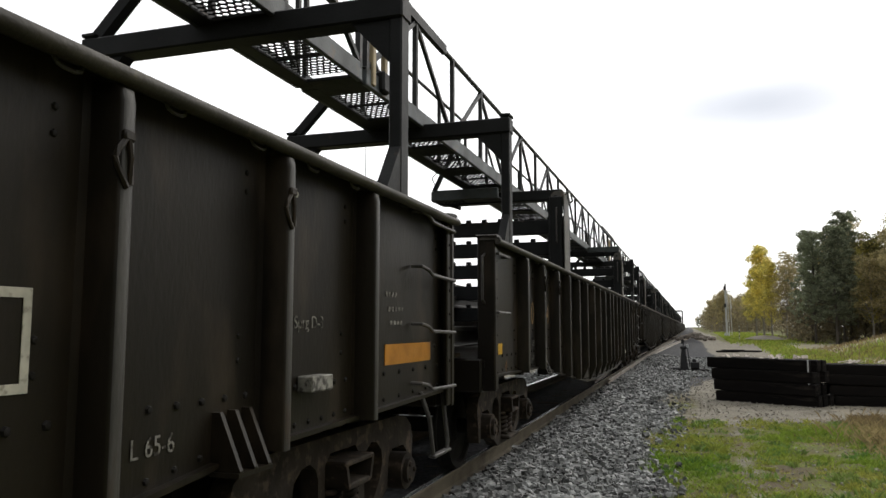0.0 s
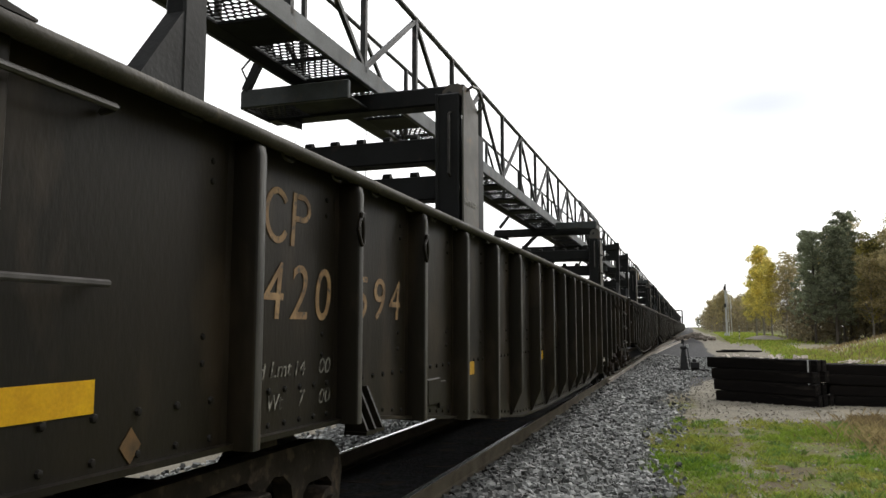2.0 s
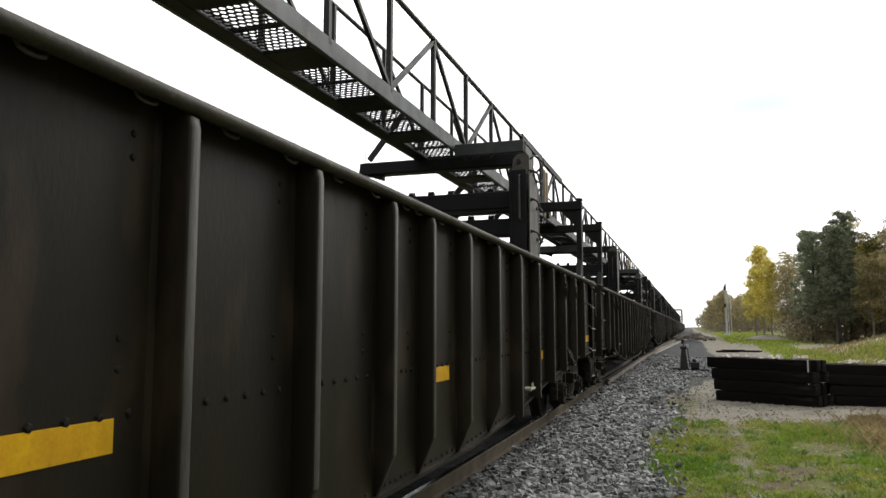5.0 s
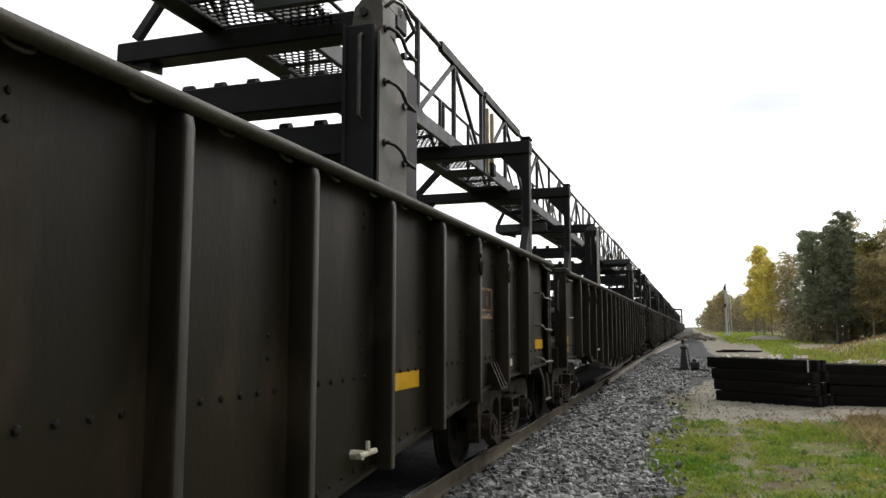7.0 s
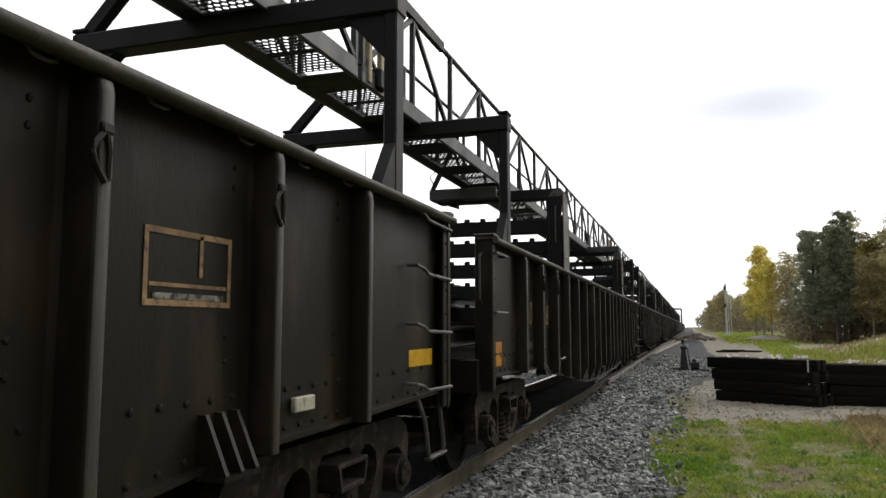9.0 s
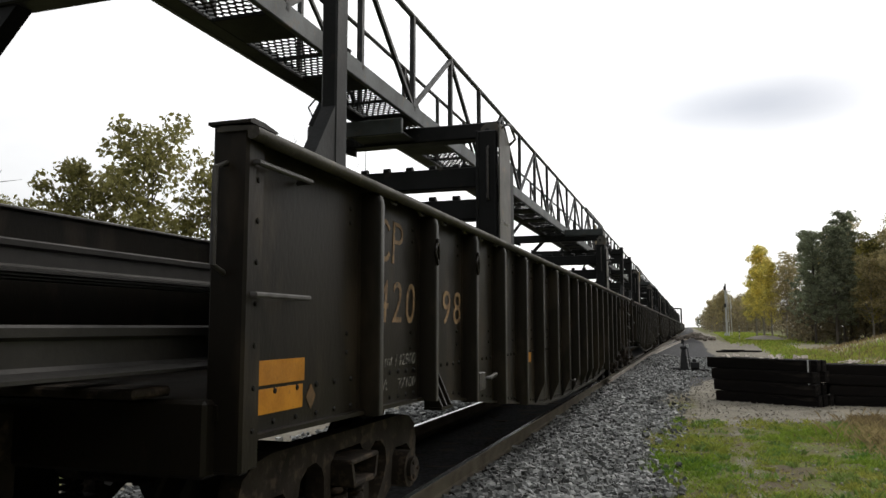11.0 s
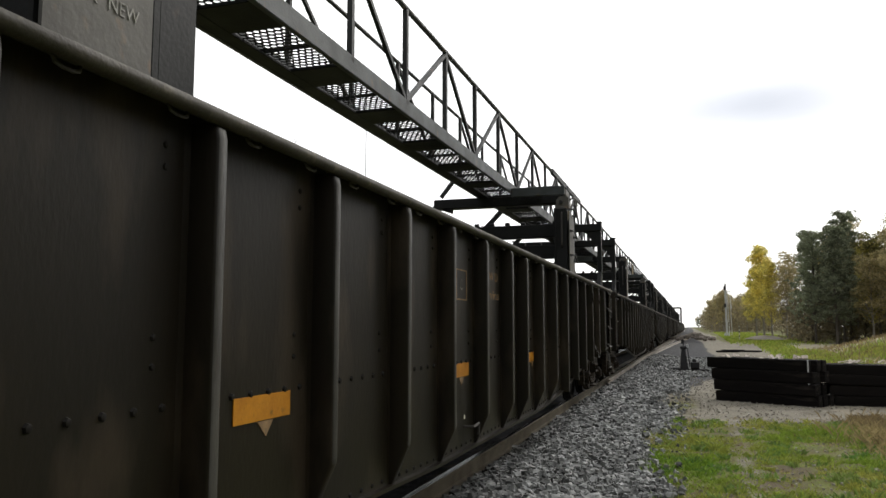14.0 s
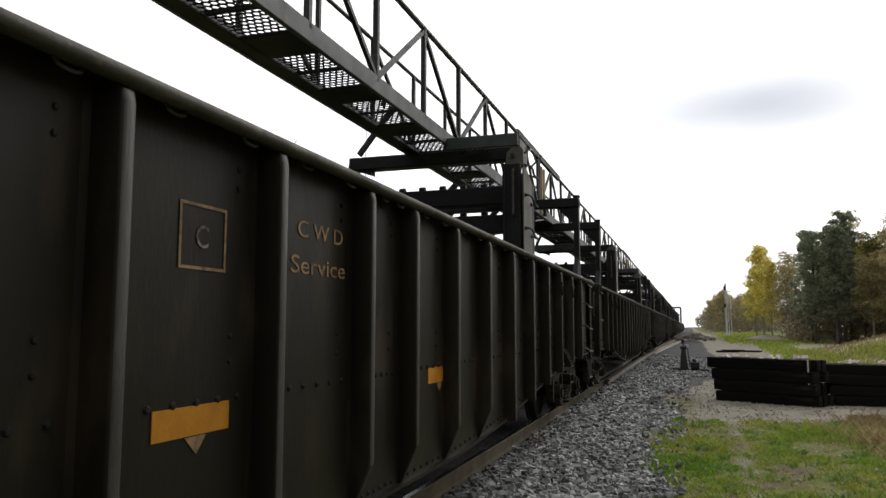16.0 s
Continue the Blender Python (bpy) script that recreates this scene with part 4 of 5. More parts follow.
def disc(y, z, r):
    return Shape().prism([(y + r * math.cos(a), z + r * math.sin(a)) for a in np.arange(0, 6.2, 0.4)], STRIPE_X - 0.002, STRIPE_X + 0.001, 0)


def emblem(car, y, z, w, h):
    """Faded two-piece painted emblem: an open ring and a looped bar."""
    x, n = STRIPE_X, 26

    def band(cy, cz, ry, rz, a0, a1, wid, s):
        v, f = [], []
        for k in range(n + 1):
            a = a0 + (a1 - a0) * k / n
            for q in (1.0, 0.0):
                v += [(x + o, cy + (ry - wid * (1 - q)) * math.cos(a), cz + (rz - wid * (1 - q)) * math.sin(a)) for o in (-0.002, 0.001)]
        for k in range(n):
            b, c = k * 4, k * 4 + 4
            f += [(b + 1, c + 1, c + 3, b + 3), (b, b + 2, c + 2, c), (b, c, c + 1, b + 1), (b + 2, b + 3, c + 3, c + 2)]
        return s.add(v, f)
    ring = band(y + 0.26 * w, z + h / 2, 0.26 * w, h / 2, radians(38), radians(322), 0.030, Shape())
    part("emblem", ring, TAN, car, "faded tan painted emblem")
    loop = Shape().prism([(y + 0.545 * w, z), (y + 0.62 * w, z), (y + 0.67 * w, z + h), (y + 0.595 * w, z + h)], x - 0.002, x + 0.001, 0)
    band(y + 0.80 * w, z + 0.735 * h, 0.20 * w, 0.265 * h, radians(-90), radians(90), 0.027, loop)
    for zz in (z + h - 0.0135, z + 0.47 * h + 0.0135):
        loop.box((x - 0.0005, y + 0.725 * w, zz), (0.003, 0.15 * w, 0.027))
    part("emblem", loop, TAN, car, "faded tan painted emblem")


def mark_car(car, kind):
    """Strips and stencils, car by car."""
    x = STRIPE_X
    for y, z in {"first": [(0.70, 1.03), (5.43, 1.03)], "second": [(0.675, 1.084)]}.get(kind, []):
        part("faded_diamond", Shape().prism([(y - 0.05, z), (y, z - 0.06), (y + 0.05, z), (y, z + 0.06)], x - 0.002, x + 0.001, 0), FADED, car, "faded orange diamond mark")
    if kind == "first":
        stripe(car, 0.09, 0.53, 1.152, 1.255)
        for y in (4.38, 7.50, 11.01, 14.84):
            stripe(car, y, y + 0.45, 1.02, 1.128)
        stripe(car, 19.32, 19.78, 1.155, 1.265)
        letters("420", 0.258, 1.482, 1.452, x, TAN, car, 0.645, slant=0.12, gap=1.28)
        letters("594", 0.245, 2.42, 1.46, x, TAN, car, 0.685, slant=0.12, gap=1.28)
        letters("Ld", 0.07, 1.40, 1.19, x, GREYWHITE, car, 0.12, slant=0.22)
        letters("Lmt", 0.07, 1.557, 1.195, x, GREYWHITE, car, 0.185, slant=0.22)
        letters("14", 0.07, 1.775, 1.19, x, GREYWHITE, car, 0.095, slant=0.22)
        letters("00", 0.075, 2.012, 1.188, x, GREYWHITE, car, 0.122, slant=0.22)
        letters("Wt", 0.07, 1.54, 1.05, x, GREYWHITE, car, 0.125, slant=0.22)
        letters("7", 0.075, 1.815, 1.047, x, GREYWHITE, car, slant=0.22)
        letters("00", 0.07, 2.015, 1.042, x, GREYWHITE, car, 0.122, slant=0.22)
        emblem(car, 1.48, 1.79, 0.42, 0.255)
        for y, z in ((5.40, 1.94), (5.60, 1.93), (5.62, 1.50)):
            line_box(car, y, y + 0.11, z, z + 0.09, FADED, 0.015)
        frame_box(car, 16.78, 17.29, 1.49, 1.765)
        part("placard", Shape().bevelled((SIDE + 0.02, 17.88, 1.06), (0.03, 0.19, 0.07), 0.006), CREAM, car, "small white placard box")
        part("card_box", Shape().bevelled((SIDE + 0.02, 3.695, 0.965), (0.035, 0.28, 0.18), 0.006), CAR_PAINT, car)
        part("card_holder", Shape().bevelled((SIDE + 0.012, 3.93, 0.93), (0.02, 0.15, 0.19), 0.005), CAR_PAINT, car)
        part("retainer_valve", Shape().tube([(SIDE - 0.06, 14.24, 0.735), (SIDE + 0.07, 14.24, 0.735)], 0.026, 9).tube([(SIDE + 0.06, 14.20, 0.735), (SIDE + 0.07, 14.40, 0.735)], 0.017, 8).tube([(SIDE + 0.07, 14.30, 0.735), (SIDE + 0.07, 14.30, 0.80)], 0.013, 8), CREAM, car, "pale angled valve handle", smooth=True)
    elif kind == "second":
        stripe(car, 0.142, 0.605, 1.166, 1.272, ORANGE, "orange reflective strip")
        stripe(car, 0.138, 0.59, 1.043, 1.150, ORANGE, "orange reflective strip")
        for y in (5.53, 8.46, 11.31, 14.5):
            stripe(car, y, y + 0.45, 1.02, 1.128, ORANGE, "orange reflective strip")
            part("marker_arrow", Shape().prism([(y + 0.18, 1.016), (y + 0.31, 1.016), (y + 0.25, 0.95)], x - 0.002, x + 0.001, 0), TAN, car)
        letters("420", 0.258, 1.482, 1.444, x, TAN, car, 0.635, slant=0.12, gap=1.28)
        letters("598", 0.25, 2.44, 1.442, x, TAN, car, 0.74, slant=0.08, gap=1.28)
        letters("142900", 0.072, 1.77, 1.175, x, GREYWHITE, car, 0.36, slant=0.22)
        letters("77100", 0.066, 1.81, 1.03, x, GREYWHITE, car, 0.325, slant=0.22)
        letters("Ld", 0.072, 1.385, 1.178, x, GREYWHITE, car, 0.12, slant=0.22)
        letters("Lmt", 0.072, 1.54, 1.178, x, GREYWHITE, car, 0.19, slant=0.22)
        letters("Wt", 0.066, 1.52, 1.037, x, GREYWHITE, car, 0.13, slant=0.22)
        emblem(car, 1.485, 1.81, 0.41, 0.262)
        part("grey_box", Shape().bevelled((SIDE + 0.03, 3.66, 0.955), (0.05, 0.20, 0.15), 0.008), GRAB, car, "grey steel box")
        part("release_rod", Shape().tube([(SIDE + 0.02, 3.80, 0.97), (SIDE + 0.07, 3.84, 0.97), (SIDE + 0.07, 4.06, 0.99)], 0.018, 7), GRAB, car, smooth=True)
        line_box(car, 8.57, 8.86, 1.63, 1.88)
        letters("C", 0.085, 8.67, 1.715, x, GREYWHITE, car)
        letters("C W D", 0.08, 9.44, 1.845, x, TAN, car, 0.48)
        letters("Service", 0.085, 9.38, 1.67, x, TAN, car, 0.57)
        part("retainer_valve", Shape().tube([(SIDE, 8.17, 0.735), (SIDE + 0.09, 8.17, 0.735)], 0.034, 10).tube([(SIDE + 0.07, 8.17, 0.735), (SIDE + 0.08, 8.28, 0.74)], 0.018, 8).tube([(SIDE + 0.08, 8.28, 0.785), (SIDE + 0.08, 8.28, 0.685)], 0.014, 8), GRAB, car, smooth=True)
        part("round_mark", disc(8.787, 0.695, 0.018), CREAM, car, "small round white spot")
        part("drain_rod", Shape().tube([(SIDE, 8.78, 0.62), (SIDE + 0.08, 8.78, 0.62), (SIDE + 0.08, 8.94, 0.63), (SIDE + 0.08, 8.94, 0.54)], 0.012, 7), GRAB, car, smooth=True)
    else:
        stripe(car, 18.82, 19.65, 1.185, 1.31, ORANGE, "orange reflective strip")
        for y in (0.1, 4.4, 7.5, 11.05, 14.5):
            stripe(car, y, y + 0.45, 1.02, 1.128)
    if kind == "leading":
        letters("L", 0.068, 16.665, 0.98, x, GREYWHITE, car)
        letters("65-6", 0.068, 16.735, 0.98, x, GREYWHITE, car, 0.15)
        letters("Sprg D-3", 0.06, 17.72, 1.41, x, GREYWHITE, car, 0.29)
        bars(car, 18.82, 1.60, 0.2, 0.03, 4)
        bars(car, 18.86, 1.51, 0.28, 0.03, 5)
        bars(car, 18.90, 1.43, 0.22, 0.025, 4)
        line_box(car, 15.85, 16.245, 1.234, 1.525, CREAM, 0.028)
        part("placard", Shape().bevelled((SIDE + 0.04, 17.87, 1.15), (0.08, 0.22, 0.075), 0.006), GREYWHITE, car, "small worn grey-white placard box")
        # light through a rivet hole, drawn as a cream disc
        part("round_mark", disc(17.72, 2.04, 0.016), CREAM, car, "small round white spot")


def line_box(car, y0, y1, z0, z1, material=None, w=0.012):
    s, x = Shape(), STRIPE_X
    for a, b, c, d in ((y0, y1, z0, z0 + w), (y0, y1, z1 - w, z1), (y0, y0 + w, z0 + w, z1 - w), (y1 - w, y1, z0 + w, z1 - w)):
        s.box((x, (a + b) / 2, (c + d) / 2), (0.003, b - a, d - c))
    part("stencil_frame", s, material or TAN, car, "painted rectangular stencil frame")


def frame_box(car, y0, y1, z0, z1):
    line_box(car, y0, y1, z0, z1, TAN, 0.022)
    x = STRIPE_X
    part("stencil_bar", Shape().box((x, y0 + 0.62 * (y1 - y0), (z0 + z1) / 2 + 0.05), (0.003, 0.02, z1 - z0 - 0.12)), TAN, car)
    part("stencil_bar", Shape().box((x, (y0 + y1) / 2, z0 + 0.075), (0.003, y1 - y0 - 0.06, 0.014)), TAN, car)
    part("stencil_patch", Shape().box((x, (y0 + y1) / 2, z0 + 0.035), (0.003, y1 - y0 - 0.10, 0.022)), GREYWHITE, car, "faded white rubbed patch")


def build_train():
    """Cars in running order; the first one built is copied along the train."""
    car = build_car()
    plain = copy_thing(car, pose(0, 0, 0))
    plain["label"] = "long dark weathered steel gondola coupled behind the rack cars"
    add_rack(car)
    fleet = [(0, car)]
    for i in (-1, 1, 2, 3, 4, 5, 6, 7, -2):
        fleet.append((i, copy_thing(car, pose(0, 0, 0))))
    fleet.append((8, plain))
    for i in range(9, 13):
        fleet.append((i, copy_thing(plain, pose(0, 0, 0))))
    for i, c in fleet:
        mark_car(c, {0: "first", 1: "second", -1: "leading"}.get(i, "other"))
        c["label"] = {0: "dark weathered gondola with tan number 420 594 and overhead rack",
                      1: "dark weathered gondola with tan number 420 598 and overhead rack",
                      -1: "dark weathered gondola with orange end strip and overhead rack"}.get(i, c["label"])
        c.matrix_basis = pose(TRACK_X, CAR_START + PITCH * i, 0)
        if i == 8:
            hoop = Shape().tube([(1.45, 9.6, 2.2), (1.45, 9.6, 5.0), (1.40, 9.6, 5.1), (-1.40, 9.6, 5.1), (-1.45, 9.6, 5.0), (-1.45, 9.6, 2.2)], 0.17, 8)
            part("clearance_hoop", hoop, GANTRY, c, smooth=True)
    return fleet


def build_load():
    """Long rails that lie through the open car ends."""
    out = []
    for x, z in ((1.02, 1.425), (0.76, 1.425), (0.50, 1.425), (0.24, 1.425), (-0.02, 1.425), (-0.28, 1.425), (-0.54, 1.425), (-0.80, 1.425),
                 (-0.98, 1.90), (-0.72, 1.90), (-0.46, 1.90)):
        me = rail_shape([(0, -40, 0), (0, 190, 0)]).mesh("loaded_rail", LOAD_RAIL)
        ob = thing("loaded_rail", me, LOAD_RAIL, "long new steel rail lying through the open car ends", "rail", "rails loaded on the train", at=pose(TRACK_X + x, 0, z))
        out.append((x, z, ob))
    return out


# ---- ballast stones and plants ----
def cloud_mesh(name, V, F, material):
    me = bpy.data.meshes.new(name)
    me.vertices.add(len(V))
    me.vertices.foreach_set("co", V.astype(np.float32).reshape(-1))
    k = F.shape[1]
    me.loops.add(F.size)
    me.loops.foreach_set("vertex_index", F.astype(np.int32).reshape(-1))
    me.polygons.add(len(F))
    me.polygons.foreach_set("loop_start", (np.arange(len(F)) * k).astype(np.int32))
    me.update(calc_edges=True)
    me.materials.append(material)
    return me


def scatter_stones():
    r = np.random.RandomState(11)
    xs, ys = [], []
    for y0, y1, n in ((-9, 2.5, 6000), (2.5, 9, 21000), (9, 16, 13000), (16, 28, 12000), (28, 45, 7000)):
        x = r.uniform(TRACK_X - 3.0, -0.1 + 1.4 * (y0 > 20), n * 2)
        y = r.uniform(y0, y1, n * 2)
        keep = (r.uniform(0, 1, n * 2) < ballast_share(x, y) + 0.05) & (np.abs(np.abs(x - TRACK_X) - 0.7525) > 0.10)
        keep &= (x > TRACK_X + 0.8) | (x < TRACK_X - 0.85) & (r.uniform(0, 1, n * 2) < 0.4)
        xs.append(x[keep][:n])
        ys.append(y[keep][:n])
    x, y = np.concatenate(xs), np.concatenate(ys)
    n = len(x)
    size = r.uniform(0.012, 0.037, n) * (1 + 0.35 * (y > 12))
    cube = np.array([(i, j, k) for k in (-1, 1) for j in (-1, 1) for i in (-1, 1)], float)
    V = cube[None] * (1 + r.uniform(-0.45, 0.25, (n, 8, 3))) * size[:, None, None] * r.uniform(0.65, 1.25, (n, 1, 3))
    a, b = r.uniform(0, 6.28, n), r.uniform(-0.7, 0.7, n)
    ca, sa, cb, sb = np.cos(a), np.sin(a), np.cos(b), np.sin(b)
    X = V[..., 0] * cb[:, None] - V[..., 2] * sb[:, None]
    Zr = V[..., 0] * sb[:, None] + V[..., 2] * cb[:, None]
    Xr = X * ca[:, None] - V[..., 1] * sa[:, None]
    Yr = X * sa[:, None] + V[..., 1] * ca[:, None]
    z = bank_height(x, y) + r.uniform(-0.006, 0.045, n)
    V = np.stack([Xr + x[:, None], Yr + y[:, None], Zr + z[:, None]], -1).reshape(-1, 3)
    q = np.array([(0, 2, 3, 1), (4, 5, 7, 6), (0, 1, 5, 4), (2, 6, 7, 3), (0, 4, 6, 2), (1, 3, 7, 5)])
    F = (q[None] + (np.arange(n) * 8)[:, None, None]).reshape(-1, 4)
    m = STONE
    nt = m.node_tree
    bs = nt.nodes["Principled BSDF"]
    geo, rr, hs = nt.nodes.new("ShaderNodeNewGeometry"), nt.nodes.new("ShaderNodeMapRange"), nt.nodes.new("ShaderNodeHueSaturation")
    rr.inputs["To Min"].default_value, rr.inputs["To Max"].default_value = 0.16, 2.15
    src = bs.inputs["Base Color"].links[0].from_socket
    nt.links.new(geo.outputs["Random Per Island"], rr.inputs["Value"])
    nt.links.new(rr.outputs[0], hs.inputs["Value"])
    nt.links.new(src, hs.inputs["Color"])
    nt.links.new(hs.outputs[0], bs.inputs["Base Color"])
    me = cloud_mesh("ballast_stones", V, F, m)
    me.shade_flat()
    tagged(new("ballast_stones", me), "crushed grey stone ballast heaped beside the rails", "ballast", kind="stuff")


def blades(name, x, y, h, w, lean, material, label, category, seed):
    r = np.random.RandomState(seed)
    n = len(x)
    z = bank_height(x, y) - 0.01
    a = r.uniform(0, 6.28, n)
    dx, dy = np.cos(a) * w, np.sin(a) * w
    l = r.uniform(0.1, 1, n) * lean * h
    b = r.uniform(0, 6.28, n)
    lx, ly = np.cos(b) * l, np.sin(b) * l
    P = [np.stack([x - dx, y - dy, z], -1), np.stack([x + dx, y + dy, z], -1),
         np.stack([x + dx * 0.7 + lx * 0.4, y + dy * 0.7 + ly * 0.4, z + h * 0.6], -1), np.stack([x + lx, y + ly, z + h], -1)]
    V = np.stack(P, 1).reshape(-1, 3)
    F = np.arange(n * 4).reshape(-1, 4)
    return tagged(new(name, cloud_mesh(name, V, F, material)), label, category, kind="stuff")


def pebbles(name, x, y, size, label, seed):
    r = np.random.RandomState(seed)
    n = len(x)
    cube = np.array([(i, j, k) for k in (-1, 1) for j in (-1, 1) for i in (-1, 1)], float)
    V = cube[None] * (1 + r.uniform(-0.5, 0.2, (n, 8, 3))) * size[:, None, None] * r.uniform(0.6, 1.2, (n, 1, 3))
    V += np.stack([x, y, bank_height(x, y) + 0.008], -1)[:, None]
    q = np.array([(0, 2, 3, 1), (4, 5, 7, 6), (0, 1, 5, 4), (2, 6, 7, 3), (0, 4, 6, 2), (1, 3, 7, 5)])
    F = (q[None] + (np.arange(n) * 8)[:, None, None]).reshape(-1, 4)
    me = cloud_mesh(name, V.reshape(-1, 3), F, PEBBLE)
    me.shade_flat()
    tagged(new(name, me), label, "pebbles", kind="stuff")


def plant_grass():
    r = np.random.RandomState(21)
    # turf grows in clumps, with worn soil between them
    cx = np.concatenate([r.uniform(-1.6, 7.5, 15000), r.uniform(-1.6, 9.0, 1800)])
    cy = np.concatenate([4.2 + 12.8 * r.uniform(0, 1, 15000) ** 1.2, r.uniform(-9, 4.2, 1800)])
    big = 0.5 + 0.5 * np.sin(cx * 2.1 + 1.3 * np.sin(cy * 1.1)) * np.sin(cy * 1.7 + 0.8 * np.sin(cx * 1.9))
    big = big + 0.30 * np.sin(cx * 5.3 + 2 * np.sin(cy * 3.1)) * np.sin(cy * 4.1 + 1.5 * np.sin(cx * 3.7))
    keep = r.uniform(0, 1, len(cx)) < np.clip(turf_share(cx, cy) * np.clip(2.4 * (big - 0.10), 0.16, 1), 0, 1)
    cx, cy, big = cx[keep], cy[keep], np.clip(big[keep], 0, 1.2)
    pick = r.choice(len(cx), 260000)
    spread = r.uniform(0.02, 0.08, len(cx))[pick]
    x, y = cx[pick] + r.normal(0, 1, len(pick)) * spread, cy[pick] + r.normal(0, 1, len(pick)) * spread
    tall = r.uniform(0.4, 1.9, len(cx))[pick] * (0.55 + 0.7 * big[pick])
    ok = ballast_share(x, y) < 0.6
    x, y, tall = x[ok], y[ok], tall[ok]
    blades("grass", x, y, r.uniform(0.012, 0.050, len(x)) * tall, r.uniform(0.003, 0.010, len(x)), 1.3, GRASS, "patchy short green grass on stony ground", "grass", 1)
    # broad-leaved weeds in rosettes
    wx, wy = r.uniform(-0.6, 4.5, 260), 5.0 + 10.5 * r.uniform(0, 1, 260)
    ok = turf_share(wx, wy) > 0.4
    wx, wy = wx[ok], wy[ok]
    pick = r.choice(len(wx), 9000)
    sp = r.uniform(0.03, 0.10, len(wx))[pick]
    x, y = wx[pick] + r.normal(0, 1, 9000) * sp, wy[pick] + r.normal(0, 1, 9000) * sp
    blades("broad_weeds", x, y, r.uniform(0.02, 0.10, 9000), r.uniform(0.010, 0.022, 9000), 1.4, WEED, "low broad-leaved green weeds among the grass", "weeds", 6)
    # verge along the sandy path, far down the clearing
    x, y = r.uniform(3.2, 13.0, 70000), r.uniform(58, 190, 70000)
    keep = (r.uniform(0, 1, len(x)) < turf_share(x, y)) & (x > 3.6 + 0.012 * (y - 60)) & (r.uniform(0, 1, len(x)) < 0.4)
    x, y = x[keep], y[keep]
    blades("verge_grass", x, y, r.uniform(0.08, 0.26, len(x)), r.uniform(0.03, 0.08, len(x)), 0.8, GRASS, "green grass verge beside the far path", "grass", 7)
    # brown bush of dead stalks at the edge of the turf
    x, y = r.normal(2.8, 0.26, 1300), r.normal(13.0, 1.0, 1300)
    blades("dead_stalks", x, y, r.uniform(0.04, 0.24, len(x)), r.uniform(0.002, 0.006, len(x)), 1.2, DRY, "dead brown stalks at the edge of the grass", "weeds", 8)
    n = 9000
    px, py = r.uniform(-1.2, 5.5, n), np.where(r.uniform(0, 1, n) < 0.16, r.uniform(4.5, 15, n), r.uniform(14, 42, n))
    pebbles("pebbles", px, py, r.uniform(0.005, 0.017, n) * (1 + 0.02 * py), "loose pebbles and bits of ballast in the grass", 22)
    x, y = r.uniform(4.0, 13.0, 60000), r.uniform(24, 56, 60000)
    keep = r.uniform(0, 1, len(x)) < turf_share(x, y)
    x, y = x[keep], y[keep]
    blades("bank_grass", x, y, r.uniform(0.06, 0.22, len(x)), r.uniform(0.012, 0.03, len(x)), 0.8, GRASS, "green grass on the slope of the spoil bank", "grass", 2)
    x, y = r.uniform(5.0, 14.0, 9000), r.uniform(26, 58, 9000)
    keep = r.uniform(0, 1, len(x)) < 0.6 * dry_share(x, y) + 0.1
    x, y = x[keep], y[keep]
    blades("bank_weeds", x, y, r.uniform(0.05, 0.30, len(x)), r.uniform(0.012, 0.03, len(x)), 0.6, DRY, "dry brown weeds on the spoil bank", "weeds", 5)
    x, y = r.normal(4.3, 0.8, 2600), r.normal(13.2, 1.6, 2600)
    x, y = np.concatenate([x, r.normal(3.1, 0.22, 700)]), np.concatenate([y, r.normal(15.6, 0.3, 700)])
    blades("dry_weeds", x, y, r.uniform(0.04, 0.22, len(x)), r.uniform(0.003, 0.008, len(x)), 1.2, DRY, "dry brown and yellow weeds at the edge of the grass", "weeds", 3)
    x, y = r.uniform(-0.6, 4.6, 9000), r.uniform(5, 16.5, 9000)
    blades("fallen_leaves", x, y, r.uniform(0.005, 0.02, len(x)), r.uniform(0.012, 0.03, len(x)), 3.0, DRY, "fallen brown leaves scattered over the grass", "leaves", 4)


# ---- trees ----
def leaf_cloud(name, centres, radii, n, size, material, seed, flat=0.8):
    r = np.random.RandomState(seed)
    pick = r.choice(len(centres), n, p=radii ** 2 / (radii ** 2).sum())
    d = r.normal(0, 1, (n, 3))
    d /= np.linalg.norm(d, axis=1)[:, None]
    p = centres[pick] + d * (radii[pick] * r.uniform(0.35, 1.05, n) ** 0.6)[:, None] * np.array([1, 1, flat])
    u = r.normal(0, 1, (n, 3))
    u /= np.linalg.norm(u, axis=1)[:, None]
    w = np.cross(u, r.normal(0, 1, (n, 3)))
    w /= np.linalg.norm(w, axis=1)[:, None]
    s = size * r.uniform(0.6, 1.4, n)[:, None]
    V = np.stack([p - u * s, p + w * s * 0.55, p + u * s, p - w * s * 0.55], 1).reshape(-1, 3)
    return cloud_mesh(name, V, np.arange(n * 4).reshape(-1, 4), material)


